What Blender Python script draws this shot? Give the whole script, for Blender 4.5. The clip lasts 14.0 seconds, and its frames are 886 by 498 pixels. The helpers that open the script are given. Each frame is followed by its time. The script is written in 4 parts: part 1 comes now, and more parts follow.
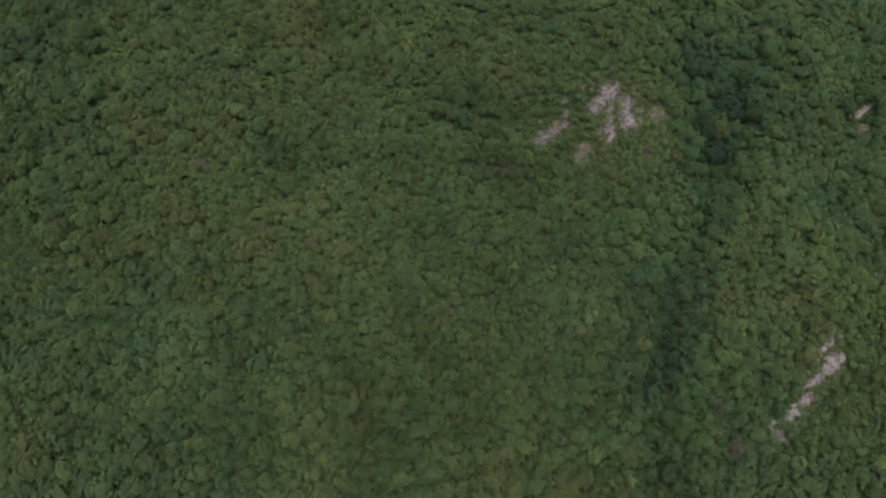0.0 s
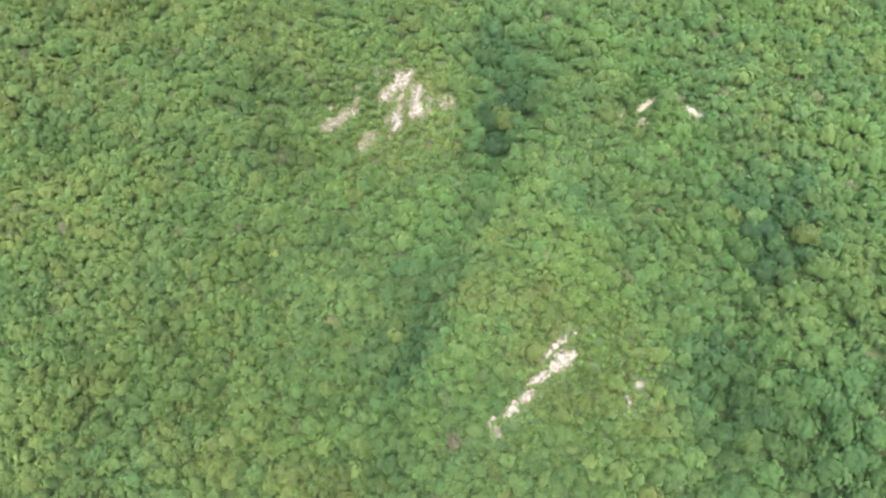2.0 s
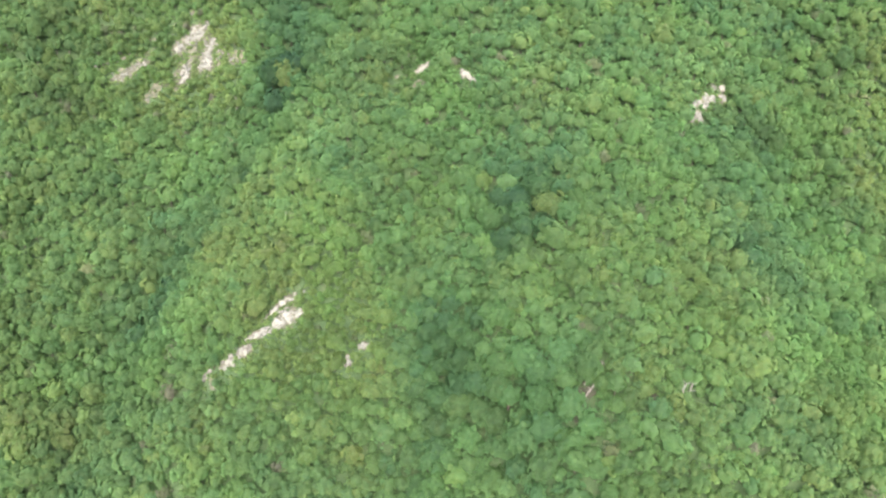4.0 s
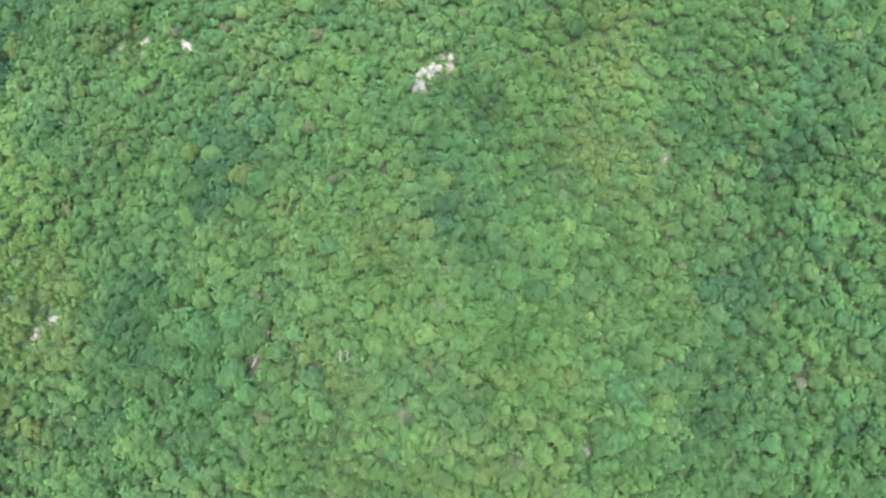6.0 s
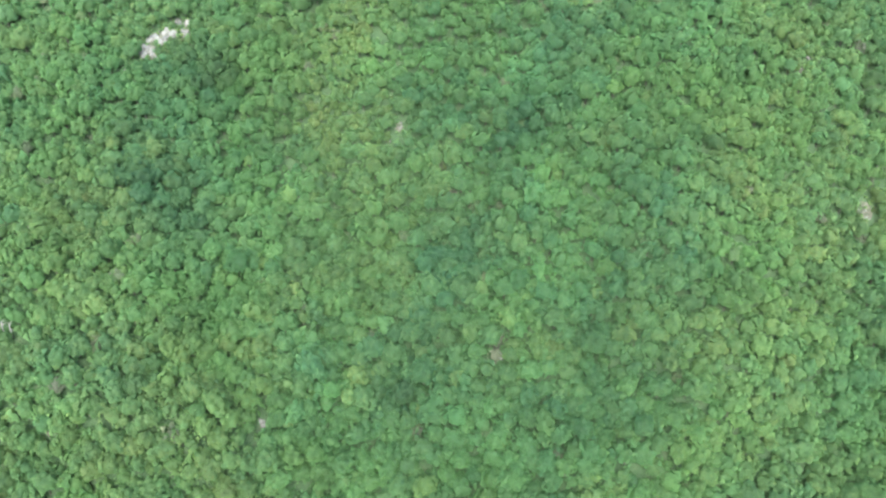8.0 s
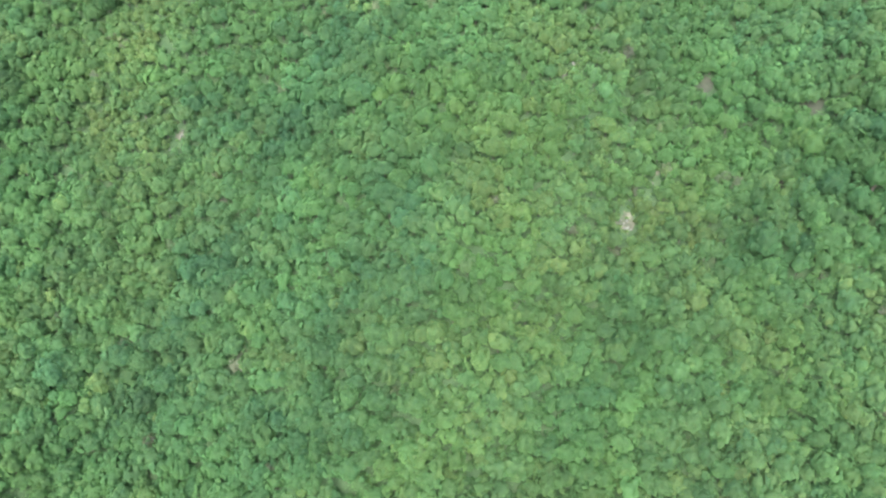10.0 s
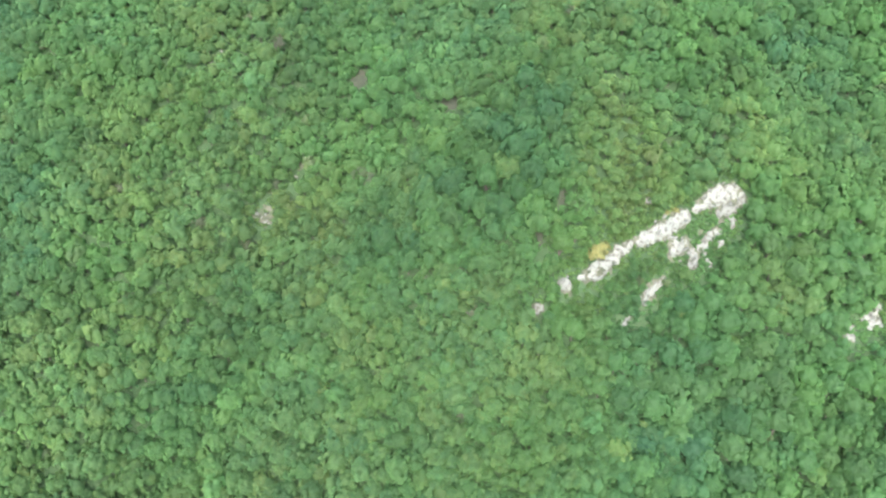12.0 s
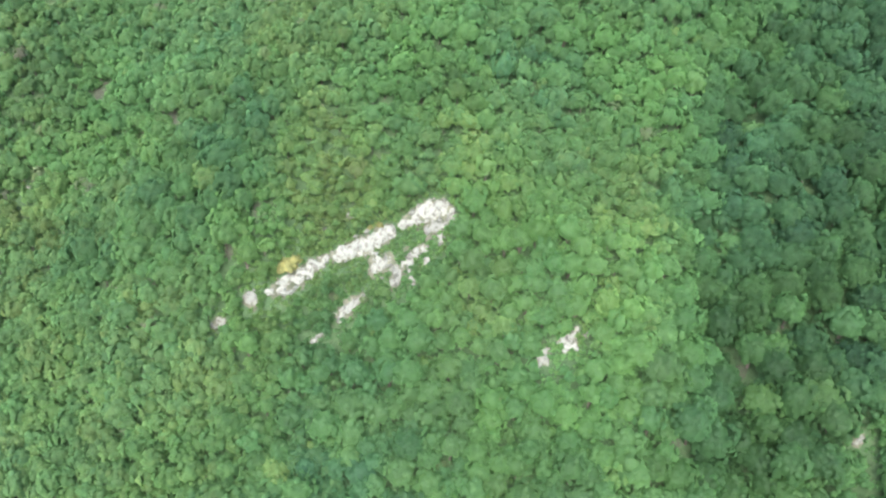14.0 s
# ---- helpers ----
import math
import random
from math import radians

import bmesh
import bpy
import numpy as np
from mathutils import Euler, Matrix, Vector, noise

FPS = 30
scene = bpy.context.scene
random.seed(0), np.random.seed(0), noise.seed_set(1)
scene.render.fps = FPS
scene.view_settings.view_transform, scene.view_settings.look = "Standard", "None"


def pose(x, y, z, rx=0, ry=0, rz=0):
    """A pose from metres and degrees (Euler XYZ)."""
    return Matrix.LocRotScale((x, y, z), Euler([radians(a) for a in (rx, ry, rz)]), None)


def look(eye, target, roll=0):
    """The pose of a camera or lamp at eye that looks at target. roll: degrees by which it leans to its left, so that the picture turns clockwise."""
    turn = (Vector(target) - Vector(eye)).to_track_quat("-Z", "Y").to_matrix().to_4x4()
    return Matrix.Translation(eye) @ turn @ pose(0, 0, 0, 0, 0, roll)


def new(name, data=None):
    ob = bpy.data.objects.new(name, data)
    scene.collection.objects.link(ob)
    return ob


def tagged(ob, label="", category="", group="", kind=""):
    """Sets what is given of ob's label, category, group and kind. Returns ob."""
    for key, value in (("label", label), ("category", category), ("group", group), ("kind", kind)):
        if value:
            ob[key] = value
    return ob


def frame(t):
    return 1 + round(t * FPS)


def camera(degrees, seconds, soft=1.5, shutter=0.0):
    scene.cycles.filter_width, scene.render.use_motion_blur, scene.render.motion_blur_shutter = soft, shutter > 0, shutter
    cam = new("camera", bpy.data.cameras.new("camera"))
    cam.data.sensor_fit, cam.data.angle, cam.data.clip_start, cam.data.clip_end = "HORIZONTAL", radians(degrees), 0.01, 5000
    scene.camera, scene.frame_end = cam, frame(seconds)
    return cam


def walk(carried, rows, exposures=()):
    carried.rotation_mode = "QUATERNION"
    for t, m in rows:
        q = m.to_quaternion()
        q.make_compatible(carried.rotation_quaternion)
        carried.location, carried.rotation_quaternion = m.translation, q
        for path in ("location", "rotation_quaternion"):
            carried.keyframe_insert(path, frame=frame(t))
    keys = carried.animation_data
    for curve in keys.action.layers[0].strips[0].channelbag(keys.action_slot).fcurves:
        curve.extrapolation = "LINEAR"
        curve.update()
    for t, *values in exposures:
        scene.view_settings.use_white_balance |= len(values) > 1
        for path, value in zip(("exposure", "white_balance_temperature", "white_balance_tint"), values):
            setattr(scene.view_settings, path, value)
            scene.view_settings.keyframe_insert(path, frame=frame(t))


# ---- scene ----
cam = camera(54.10, 14.0, soft=2.4)
# seconds, eye (x, y, z), yaw, pitch, roll
PATH = [
    (0, 2.08, 0.97, 146.03, -1.69, -31.30, 1.17),
    (0.5, 18.74, 1.66, 147.70, -0.96, -31.90, 2.14),
    (1, 35.71, 2.25, 148.98, -1.32, -34.43, 2.70),
    (1.5, 52.94, 2.77, 149.95, -0.93, -34.24, 3.02),
    (2, 70.35, 3.24, 150.67, 0.01, -33.07, 1.61),
    (2.5, 87.91, 3.71, 151.19, 0.81, -34.24, 1.36),
    (3, 105.58, 4.21, 151.55, 1.00, -34.44, 1.34),
    (3.2, 112.67, 4.42, 151.66, 1.30, -34.64, 1.76),
    (5.3, 187.47, 7.55, 152.31, 2.65, -36.25, 3.13),
    (5.5, 194.60, 7.98, 152.36, 2.69, -35.96, 2.98),
    (6, 212.43, 9.17, 152.50, 1.78, -36.84, 2.56),
    (6.5, 230.24, 10.54, 152.68, 1.74, -37.48, 1.74),
    (7, 248.04, 12.11, 152.89, 1.69, -38.07, 2.59),
    (7.5, 265.81, 13.88, 153.13, 2.60, -39.23, 1.93),
    (8, 283.57, 15.85, 153.40, 2.17, -38.88, 2.51),
    (8.2, 290.67, 16.69, 153.52, 2.84, -39.05, 2.57),
    (10.3, 364.87, 27.08, 154.54, 6.97, -38.81, -0.19),
    (10.5, 371.90, 28.17, 154.58, 5.78, -39.18, 0.98),
    (11, 389.41, 30.92, 154.58, 4.64, -38.67, 1.88),
    (11.5, 406.85, 33.65, 154.41, 3.65, -40.99, 4.32),
    (12, 424.18, 36.31, 154.02, 2.41, -39.17, 4.39),
    (12.5, 441.36, 38.80, 153.36, 3.82, -35.18, 3.74),
    (13, 458.38, 41.04, 152.35, 6.13, -34.27, 2.77),
    (13.5, 475.17, 42.94, 150.94, 7.00, -33.90, 2.59),
    (14, 491.69, 44.37, 149.05, 5.37, -36.23, 3.81),
]


def flown(x, y, z, yaw, pitch, roll):
    """The pose of a camera that heads yaw degrees left of +y, looks pitch degrees up and leans roll degrees."""
    return pose(x, y, z, 0, 0, yaw) @ pose(0, 0, 0, 90 + pitch) @ pose(0, 0, 0, 0, 0, roll)


# the film fades in from dark over its first second
EXPOSURES = [
    (0.0, -0.28, 6240, 36), (0.3, 0.25, 6290, 32), (0.6, 0.80, 6390, 27), (0.9, 1.24, 6540, 22), (1.2, 1.61, 6640, 20),
    (1.5, 1.83, 6640, 19), (3.0, 1.83, 6640, 19), (5.5, 1.79, 6040, 12), (7.5, 1.80, 5740, 10), (11.0, 1.77, 5890, 11), (14.0, 1.68, 5910, 12),
]
walk(cam, [(row[0], flown(*row[1:])) for row in PATH], EXPOSURES)

# ---------------------------------------------------------------- sky and sun: thin high cloud, soft light from above
SUN_UP, SUN_ROUND = 48.0, 182.0
world = bpy.data.worlds.new("sky")
scene.world = world
world.use_nodes = True
sky = world.node_tree.nodes.new("ShaderNodeTexSky")
sky.sky_type, sky.sun_disc = "NISHITA", False
sky.sun_elevation, sky.sun_rotation = radians(SUN_UP), radians(SUN_ROUND)
sky.air_density, sky.dust_density, sky.ozone_density = 1.0, 4.0, 1.0
back = world.node_tree.nodes["Background"]
back.inputs["Strength"].default_value = 0.15
world.node_tree.links.new(sky.outputs["Color"], back.inputs["Color"])
sun = new("sun", bpy.data.lights.new("sun", "SUN"))
sun.data.energy, sun.data.angle, sun.data.color = 1.45, radians(36), (1.0, 0.97, 0.92)
way = Vector((math.sin(radians(SUN_ROUND)) * math.cos(radians(SUN_UP)), math.cos(radians(SUN_ROUND)) * math.cos(radians(SUN_UP)), math.sin(radians(SUN_UP))))
sun.matrix_world = look(way * 900 + Vector((250, 150, 0)), (250, 150, 0))


# ---------------------------------------------------------------- materials
def material(name, rough=0.8):
    m = bpy.data.materials.new(name)
    m.use_nodes = True
    t = m.node_tree
    bsdf = t.nodes["Principled BSDF"]
    bsdf.inputs["Roughness"].default_value = rough
    return m, t, bsdf


def node(tree, kind, **values):
    n = tree.nodes.new(kind)
    for key, v in values.items():
        n.inputs[key.replace("_", " ")].default_value = v
    return n


def ramp(tree, fac, stops):
    n = tree.nodes.new("ShaderNodeValToRGB")
    while len(n.color_ramp.elements) < len(stops):
        n.color_ramp.elements.new(0.5)
    for e, (at, rgb) in zip(n.color_ramp.elements, stops):
        e.position, e.color = at, (*rgb, 1)
    tree.links.new(fac, n.inputs["Fac"])
    return n.outputs["Color"]


def noise_of(tree, scale, detail=3.0, rough=0.55):
    at = tree.nodes.new("ShaderNodeTexCoord")
    n = node(tree, "ShaderNodeTexNoise", Scale=scale, Detail=detail, Roughness=rough)
    tree.links.new(at.outputs["Object"], n.inputs["Vector"])
    return n.outputs["Fac"]


def scaled(tree, colour, fac, low, high):
    """The colour times a factor that runs from low to high with fac."""
    span = node(tree, "ShaderNodeMapRange", To_Min=low, To_Max=high)
    tree.links.new(fac, span.inputs["Value"])
    mix = tree.nodes.new("ShaderNodeVectorMath")
    mix.operation = "SCALE"
    tree.links.new(colour, mix.inputs[0])
    tree.links.new(span.outputs["Result"], mix.inputs["Scale"])
    return mix.outputs["Vector"]


def own_random(tree):
    """A number of its own for each object."""
    return tree.nodes.new("ShaderNodeObjectInfo").outputs["Random"]


def bump(tree, bsdf, fac, strength, distance):
    b = node(tree, "ShaderNodeBump", Strength=strength, Distance=distance)
    tree.links.new(fac, b.inputs["Height"])
    tree.links.new(b.outputs["Normal"], bsdf.inputs["Normal"])


def leaf_material():
    """Foliage: the attribute tint holds each tree's own hue (x: blue-green to olive), lightness (y, with the shade of
    ravines put in) and freshness of its leaves (z).
    """
    m, t, bsdf = material("foliage", 0.6)
    own = t.nodes.new("ShaderNodeAttribute")
    own.attribute_name = "tint"
    part = t.nodes.new("ShaderNodeSeparateXYZ")
    t.links.new(own.outputs["Vector"], part.inputs[0])
    colour = ramp(t, part.outputs["X"], [
        (0.0, (0.044, 0.112, 0.058)), (0.25, (0.064, 0.145, 0.060)), (0.5, (0.096, 0.174, 0.062)),
        (0.72, (0.134, 0.190, 0.059)), (0.86, (0.125, 0.150, 0.077)), (1.0, (0.121, 0.128, 0.088))])
    fresh = t.nodes.new("ShaderNodeMix")
    fresh.data_type = "RGBA"
    t.links.new(part.outputs["Z"], fresh.inputs["Factor"])
    t.links.new(colour, fresh.inputs["A"])
    fresh.inputs["B"].default_value = (0.092, 0.194, 0.052, 1)
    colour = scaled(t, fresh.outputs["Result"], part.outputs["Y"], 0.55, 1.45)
    colour = scaled(t, colour, noise_of(t, 1.5, 4.0, 0.7), 0.85, 1.15)
    colour = scaled(t, colour, noise_of(t, 0.06, 2.0), 0.8, 1.2)
    spray = t.nodes.new("ShaderNodeNewGeometry")
    colour = scaled(t, colour, spray.outputs["Random Per Island"], 0.92, 1.08)
    t.links.new(colour, bsdf.inputs["Base Color"])
    bsdf.inputs["Specular IOR Level"].default_value = 0.25
    # strong sheen brightens the dark crown rims, standing in for veiling haze
    bsdf.inputs["Sheen Weight"].default_value = 0.55
    bsdf.inputs["Sheen Roughness"].default_value = 0.6
    gleam = t.nodes.new("ShaderNodeVectorMath")
    gleam.operation = "SCALE"
    gleam.inputs["Scale"].default_value = 5.4
    t.links.new(colour, gleam.inputs[0])
    t.links.new(gleam.outputs["Vector"], bsdf.inputs["Sheen Tint"])
    at = t.nodes.new("ShaderNodeTexCoord")
    cluster = node(t, "ShaderNodeTexVoronoi", Scale=2.4)
    t.links.new(at.outputs["Object"], cluster.inputs["Vector"])
    high = node(t, "ShaderNodeMapRange", From_Min=0.0, From_Max=0.8, To_Min=1.0, To_Max=0.0)
    t.links.new(cluster.outputs["Distance"], high.inputs["Value"])
    bump(t, bsdf, high.outputs["Result"], 0.8, 0.22)
    thin = t.nodes.new("ShaderNodeBsdfTranslucent")
    t.links.new(colour, thin.inputs["Color"])
    mix = node(t, "ShaderNodeMixShader", Fac=0.55)
    t.links.new(bsdf.outputs[0], mix.inputs[1])
    t.links.new(thin.outputs[0], mix.inputs[2])
    t.links.new(mix.outputs[0], t.nodes["Material Output"].inputs["Surface"])
    return m


def plain_material(name, stops, scale, rough, relief, fine):
    m, t, bsdf = material(name, rough)
    colour = ramp(t, noise_of(t, scale, 5.0, 0.6), stops)
    colour = scaled(t, colour, noise_of(t, scale * 7, 3.0), 0.75, 1.25)
    colour = scaled(t, colour, own_random(t), 0.82, 1.12)
    t.links.new(colour, bsdf.inputs["Base Color"])
    bump(t, bsdf, noise_of(t, fine, 4.0), 0.8, relief)
    return m


LEAF = leaf_material()
BARK = plain_material("bark", [(0.3, (0.09, 0.07, 0.055)), (0.7, (0.2, 0.17, 0.14))], 2.0, 0.9, 0.05, 9.0)
DEAD = plain_material("dead_wood", [(0.3, (0.3, 0.27, 0.24)), (0.7, (0.5, 0.47, 0.43))], 1.5, 0.85, 0.04, 9.0)
LIMESTONE = plain_material("limestone", [(0.34, (0.07, 0.066, 0.05)), (0.42, (0.15, 0.148, 0.116)), (0.52, (0.232, 0.237, 0.194))], 1.1, 0.85, 0.15, 2.0)
BLOSSOM = plain_material("yellow_blossom", [(0.3, (0.11, 0.14, 0.04)), (0.7, (0.25, 0.22, 0.06))], 1.6, 0.7, 0.2, 3.0)
SOIL = plain_material("forest_floor", [(0.3, (0.04, 0.08, 0.028)), (0.55, (0.055, 0.10, 0.036)), (0.75, (0.075, 0.10, 0.044))], 0.5, 0.95, 0.5, 1.6)
BARE = plain_material("bare_soil", [(0.3, (0.042, 0.056, 0.03)), (0.7, (0.072, 0.074, 0.046))], 0.7, 0.95, 0.2, 1.5)
RUBBLE = plain_material("rubble", [(0.34, (0.05, 0.07, 0.032)), (0.48, (0.102, 0.105, 0.064)), (0.66, (0.168, 0.166, 0.116))], 0.7, 0.95, 0.25, 1.8)

# ---------------------------------------------------------------- the hillside
# swell of the slope against a plane, every 24 m from x = -86, on five levels of the slope: spurs +, ravines -
FOOT = [1.5, 3.0, 3.9, 3.1, 0.5, -3.5, -2.5, 0.9, -0.0, -3.8, 3.9, 9.1, 9.1, 8.8, -1.4, -6.9, -2.8, 1.3, -0.3, -3.7, -1.1, 0.5, 5.2, 1.7, 0.4, 1.3, -1.4, -0.8]
LOW = [1.6, 3.8, 6.3, 4.0, 0.8, -5.4, -7.8, 5.2, 3.3, -2.5, 2.5, 9.3, 8.1, -1.0, -5.5, -8.5, -5.0, -1.6, 3.4, -5.6, -3.7, 2.2, 5.2, -0.6, -0.4, 2.1, -2.2, -0.9]
MID = [1.7, 4.0, 6.0, 2.9, -2.4, -3.4, -9.3, 2.9, 4.6, -2.9, 4.1, 7.6, 2.2, -5.8, -9.9, -10.2, -3.5, 0.8, 1.9, -2.8, -5.3, 3.8, 6.5, 1.4, 3.8, 3.9, -4.0, -1.1]
HIGH = [1.8, 3.8, 2.9, 2.5, -3.5, -6.7, -3.6, -4.9, 5.5, 3.4, 4.1, 2.1, -0.6, -5.4, -4.6, -9.0, -3.9, -0.7, 4.5, 2.9, -2.9, 2.6, 9.6, 9.9, 2.2, 1.4, -3.0, -1.1]
TOP = [1.9, 4.0, 1.0, -1.8, 1.8, -4.7, -1.9, -2.1, 8.7, 6.1, 3.5, 3.2, -1.2, -5.3, -1.0, -3.6, 0.2, -0.5, 3.1, 2.0, -2.4, 0.4, 0.6, 4.9, 4.5, 2.4, -1.9, -1.0]


# narrow ravines cut into it: depth, width, and their line
RAVINES = [
    (3.0, 4.5, [(92, 240), (84, 215), (73, 197), (66, 184), (60, 170), (57, 155), (54, 130)]),
    (5.0, 7.0, [(548, 250), (538, 222), (533, 200), (532, 178), (536, 160), (538, 135)]),
    (4.5, 7.0, [(126, 240), (123, 225), (116, 210), (108, 197)]),
    (3.3, 8.0, [(380, 200), (377, 183)]),
    (2.5, 5.0, [(152, 192), (141, 168), (136, 152), (132, 132)]),
    (2.0, 6.0, [(306, 228), (294, 205), (280, 182), (272, 160), (262, 135)]),
]


def off_line(x, y, line):
    """Distance of the places x, y from a line of points."""
    d = np.full(np.shape(x), 1e9)
    for (ax, ay), (bx, by) in zip(line, line[1:]):
        f = np.clip(((x - ax) * (bx - ax) + (y - ay) * (by - ay)) / ((bx - ax) ** 2 + (by - ay) ** 2), 0, 1)
        d = np.minimum(d, np.hypot(x - ax - f * (bx - ax), y - ay - f * (by - ay)))
    return d


def ground_z(x, y):
    """Height of the ground: a slope of about 29 degrees with spurs and ravines running down it, a crest behind, a valley in front."""
    x, y = np.asarray(x, float), np.asarray(y, float)
    k = 34.12 / 60
    z = 36.70 + 12.32 * (np.clip(x, -260, 760) - 250) / 300
    z = z + k * np.interp(y, [-2600, -300, 40, 310, 430, 520, 900, 2800], [-260, -235, -150, 120, 195, 200, 60, -200])
    across = [np.exp(-(((x + 86 - 24 * n) / 18) ** 2)) for n in range(28)]
    for level, row in zip(range(125, 246, 30), (FOOT, LOW, MID, HIGH, TOP)):
        z = z + sum(swell * a for swell, a in zip(row, across)) * np.exp(-(((y - level) / 22) ** 2))
    for depth, wide, line in RAVINES:
        z = z - depth * np.exp(-((off_line(x, y, line) / wide) ** 2))
    # the step in the slope at the long white ridge
    along, off = (x - 457) * 0.8445 + (y - 175) * 0.5355, (x - 457) * -0.5355 + (y - 175) * 0.8445
    z = z + 2.3 * np.tanh(off / 4) * np.exp(-((along / 24) ** 2) - (off / 22) ** 2)
    return z + 0.35 * np.sin(x * 0.21 + 1.3 * np.sin(y * 0.13)) + 0.3 * np.sin(y * 0.27 + x * 0.05)


def mesh_of(name, verts, tris, mat, tint=None, smooth=True):
    """A triangle mesh from arrays."""
    me = bpy.data.meshes.new(name)
    me.vertices.add(len(verts))
    me.vertices.foreach_set("co", np.ascontiguousarray(verts, np.float32).ravel())
    me.loops.add(3 * len(tris))
    me.loops.foreach_set("vertex_index", np.ascontiguousarray(tris, np.int32).ravel())
    me.polygons.add(len(tris))
    me.polygons.foreach_set("loop_start", np.arange(0, 3 * len(tris), 3, dtype=np.int32))
    if smooth:
        me.polygons.foreach_set("use_smooth", np.ones(len(tris), bool))
    if tint is not None:
        me.attributes.new("tint", "FLOAT_VECTOR", "POINT").data.foreach_set("vector", np.ascontiguousarray(tint, np.float32).ravel())
    me.materials.append(mat)
    me.update()
    me.validate()
    return me


def sheet(xs, ys, lift=0.0):
    gx, gy = np.meshgrid(xs, ys)
    v = np.stack([gx, gy, ground_z(gx, gy) + lift], -1).reshape(-1, 3)
    i = np.arange(len(v)).reshape(gx.shape)
    a, b, c, d = (q.ravel() for q in (i[:-1, :-1], i[:-1, 1:], i[1:, 1:], i[1:, :-1]))
    return v, np.concatenate([np.stack([a, b, c], 1), np.stack([a, c, d], 1)])


far = np.geomspace(6, 2000, 26)
xs = np.concatenate([-180 - far[::-1], np.arange(-180, 641, 2.5), 640 + far])
ys = np.concatenate([70 - far[::-1], np.arange(70, 331, 2.5), 330 + far])
ground = new("ground", mesh_of("ground", *sheet(xs, ys), SOIL))
tagged(ground, "steep hillside floor of green undergrowth and soil", "hillside", kind="structure")

rng = np.random.default_rng(7)


# ---------------------------------------------------------------- shapes of trees
def ball(level):
    bm = bmesh.new()
    bmesh.ops.create_icosphere(bm, subdivisions=level, radius=1.0)
    v = np.array([p.co[:] for p in bm.verts])
    f = np.array([[p.index for p in q.verts] for q in bm.faces])
    bm.free()
    return v, f


ICO, ICO_F = ball(1)
ROUND, ROUND_F = ball(2)


def sprays_over(r, count, tall, least, most, inner=0.72, outer=1.36):
    """Loose sprays of leaves over a crown: small triangles that face outwards, more or less, some standing off the crown."""
    up, turn = r.uniform(-0.25, 1, count), r.uniform(0, 6.28, count)
    flat = np.sqrt(np.clip(1 - up * up, 0, 1))
    out = np.stack([flat * np.cos(turn), flat * np.sin(turn), up], 1)
    at = out * r.uniform(inner, outer, (count, 1)) * (1, 1, 0.56 * tall) + (0, 0, 0.45 * tall)
    face = out + r.normal(0, 0.32, (count, 3)) + (0, -0.25, 0.35)
    face /= np.linalg.norm(face, axis=1)[:, None]
    side = np.cross(face, r.normal(0, 1, (count, 3)))
    side /= np.linalg.norm(side, axis=1)[:, None]
    over = np.cross(face, side)
    size = r.uniform(least, most, (count, 1))
    v = np.stack([at + size * (math.cos(a) * side * r.uniform(0.7, 1.3, (count, 1)) + math.sin(a) * over) for a in (0.0, 2.1, 4.2)], 1)
    return v.reshape(-1, 3), np.arange(3 * count).reshape(-1, 3)


CLUMP_F = np.array([(0, 1 + i, 1 + (i + 1) % 5) for i in range(5)])


def clump(r, out, size):
    """A rounded tuft of foliage that bulges towards out: a tip and a drooping rim."""
    side = np.cross(out, (0.3, 0.2, 1.0))
    side /= np.linalg.norm(side)
    over = np.cross(out, side)
    rim = [(math.cos(a) * side + math.sin(a) * over) * r.uniform(0.85, 1.2) - out * r.uniform(0.25, 0.5) for a in np.arange(5) * 1.257 + r.uniform(0, 1.2)]
    return np.array([out * r.uniform(0.5, 0.72), *rim]) * size * (1, 1, 1.3)


def crown_shape(seed, clumps, sprays, tall, spread=(0.16, 0.32), core=0.7):
    """A crown one metre in radius, from its lower rim at z = 0: an inner mass hung all over with rounded clumps of foliage, and loose sprays of leaves."""
    r = np.random.default_rng(seed)
    body, body_f = (ROUND, ROUND_F) if clumps > 12 else (ICO, ICO_F)
    turned = body[body_f].mean(1)
    lobe = r.uniform(0, 6.28, 4)
    swell = 1 + 0.2 * np.sin(5 * body[:, 0] + lobe[0]) * np.sin(5 * body[:, 1] + lobe[1]) + 0.1 * np.sin(7 * body[:, 2] + lobe[2]) + r.normal(0, 0.06, len(body))
    girth = core if clumps else core + 0.1
    vs = [body * swell[:, None] * (girth, girth, 0.56 * girth * tall) + (0, 0, 0.45 * tall)]
    fs, n = [body_f[turned[:, 2] > -0.55]], len(body)
    bulk = 1.02 / math.sqrt(max(clumps, 1)) + 0.05
    for i in range(clumps):
        up = 0.97 - 1.25 * (i + 0.5) / clumps + r.normal(0, 0.1)
        turn = 2.4 * i + lobe[3] + r.normal(0, 0.35)
        flat = math.sqrt(max(0.0, 1 - up * up))
        out = np.array((flat * math.cos(turn), flat * math.sin(turn), up))
        reach = r.uniform(0.74, 1.06) * (1 + 0.22 * flat * math.sin(2 * turn + lobe[0]) + 0.14 * math.sin(3 * turn + 3 * up + lobe[1]))
        at = out * reach * (1, 1, 0.54 * tall) + (0, 0, 0.45 * tall)
        vs.append(clump(r, out, bulk * r.uniform(0.65, 1.35)) + at), fs.append(CLUMP_F + n)
        n += 6
    v, f = sprays_over(r, sprays, tall, *spread, 0.75, 1.3)
    return np.concatenate([*vs, v]), np.concatenate([*fs, f + n])


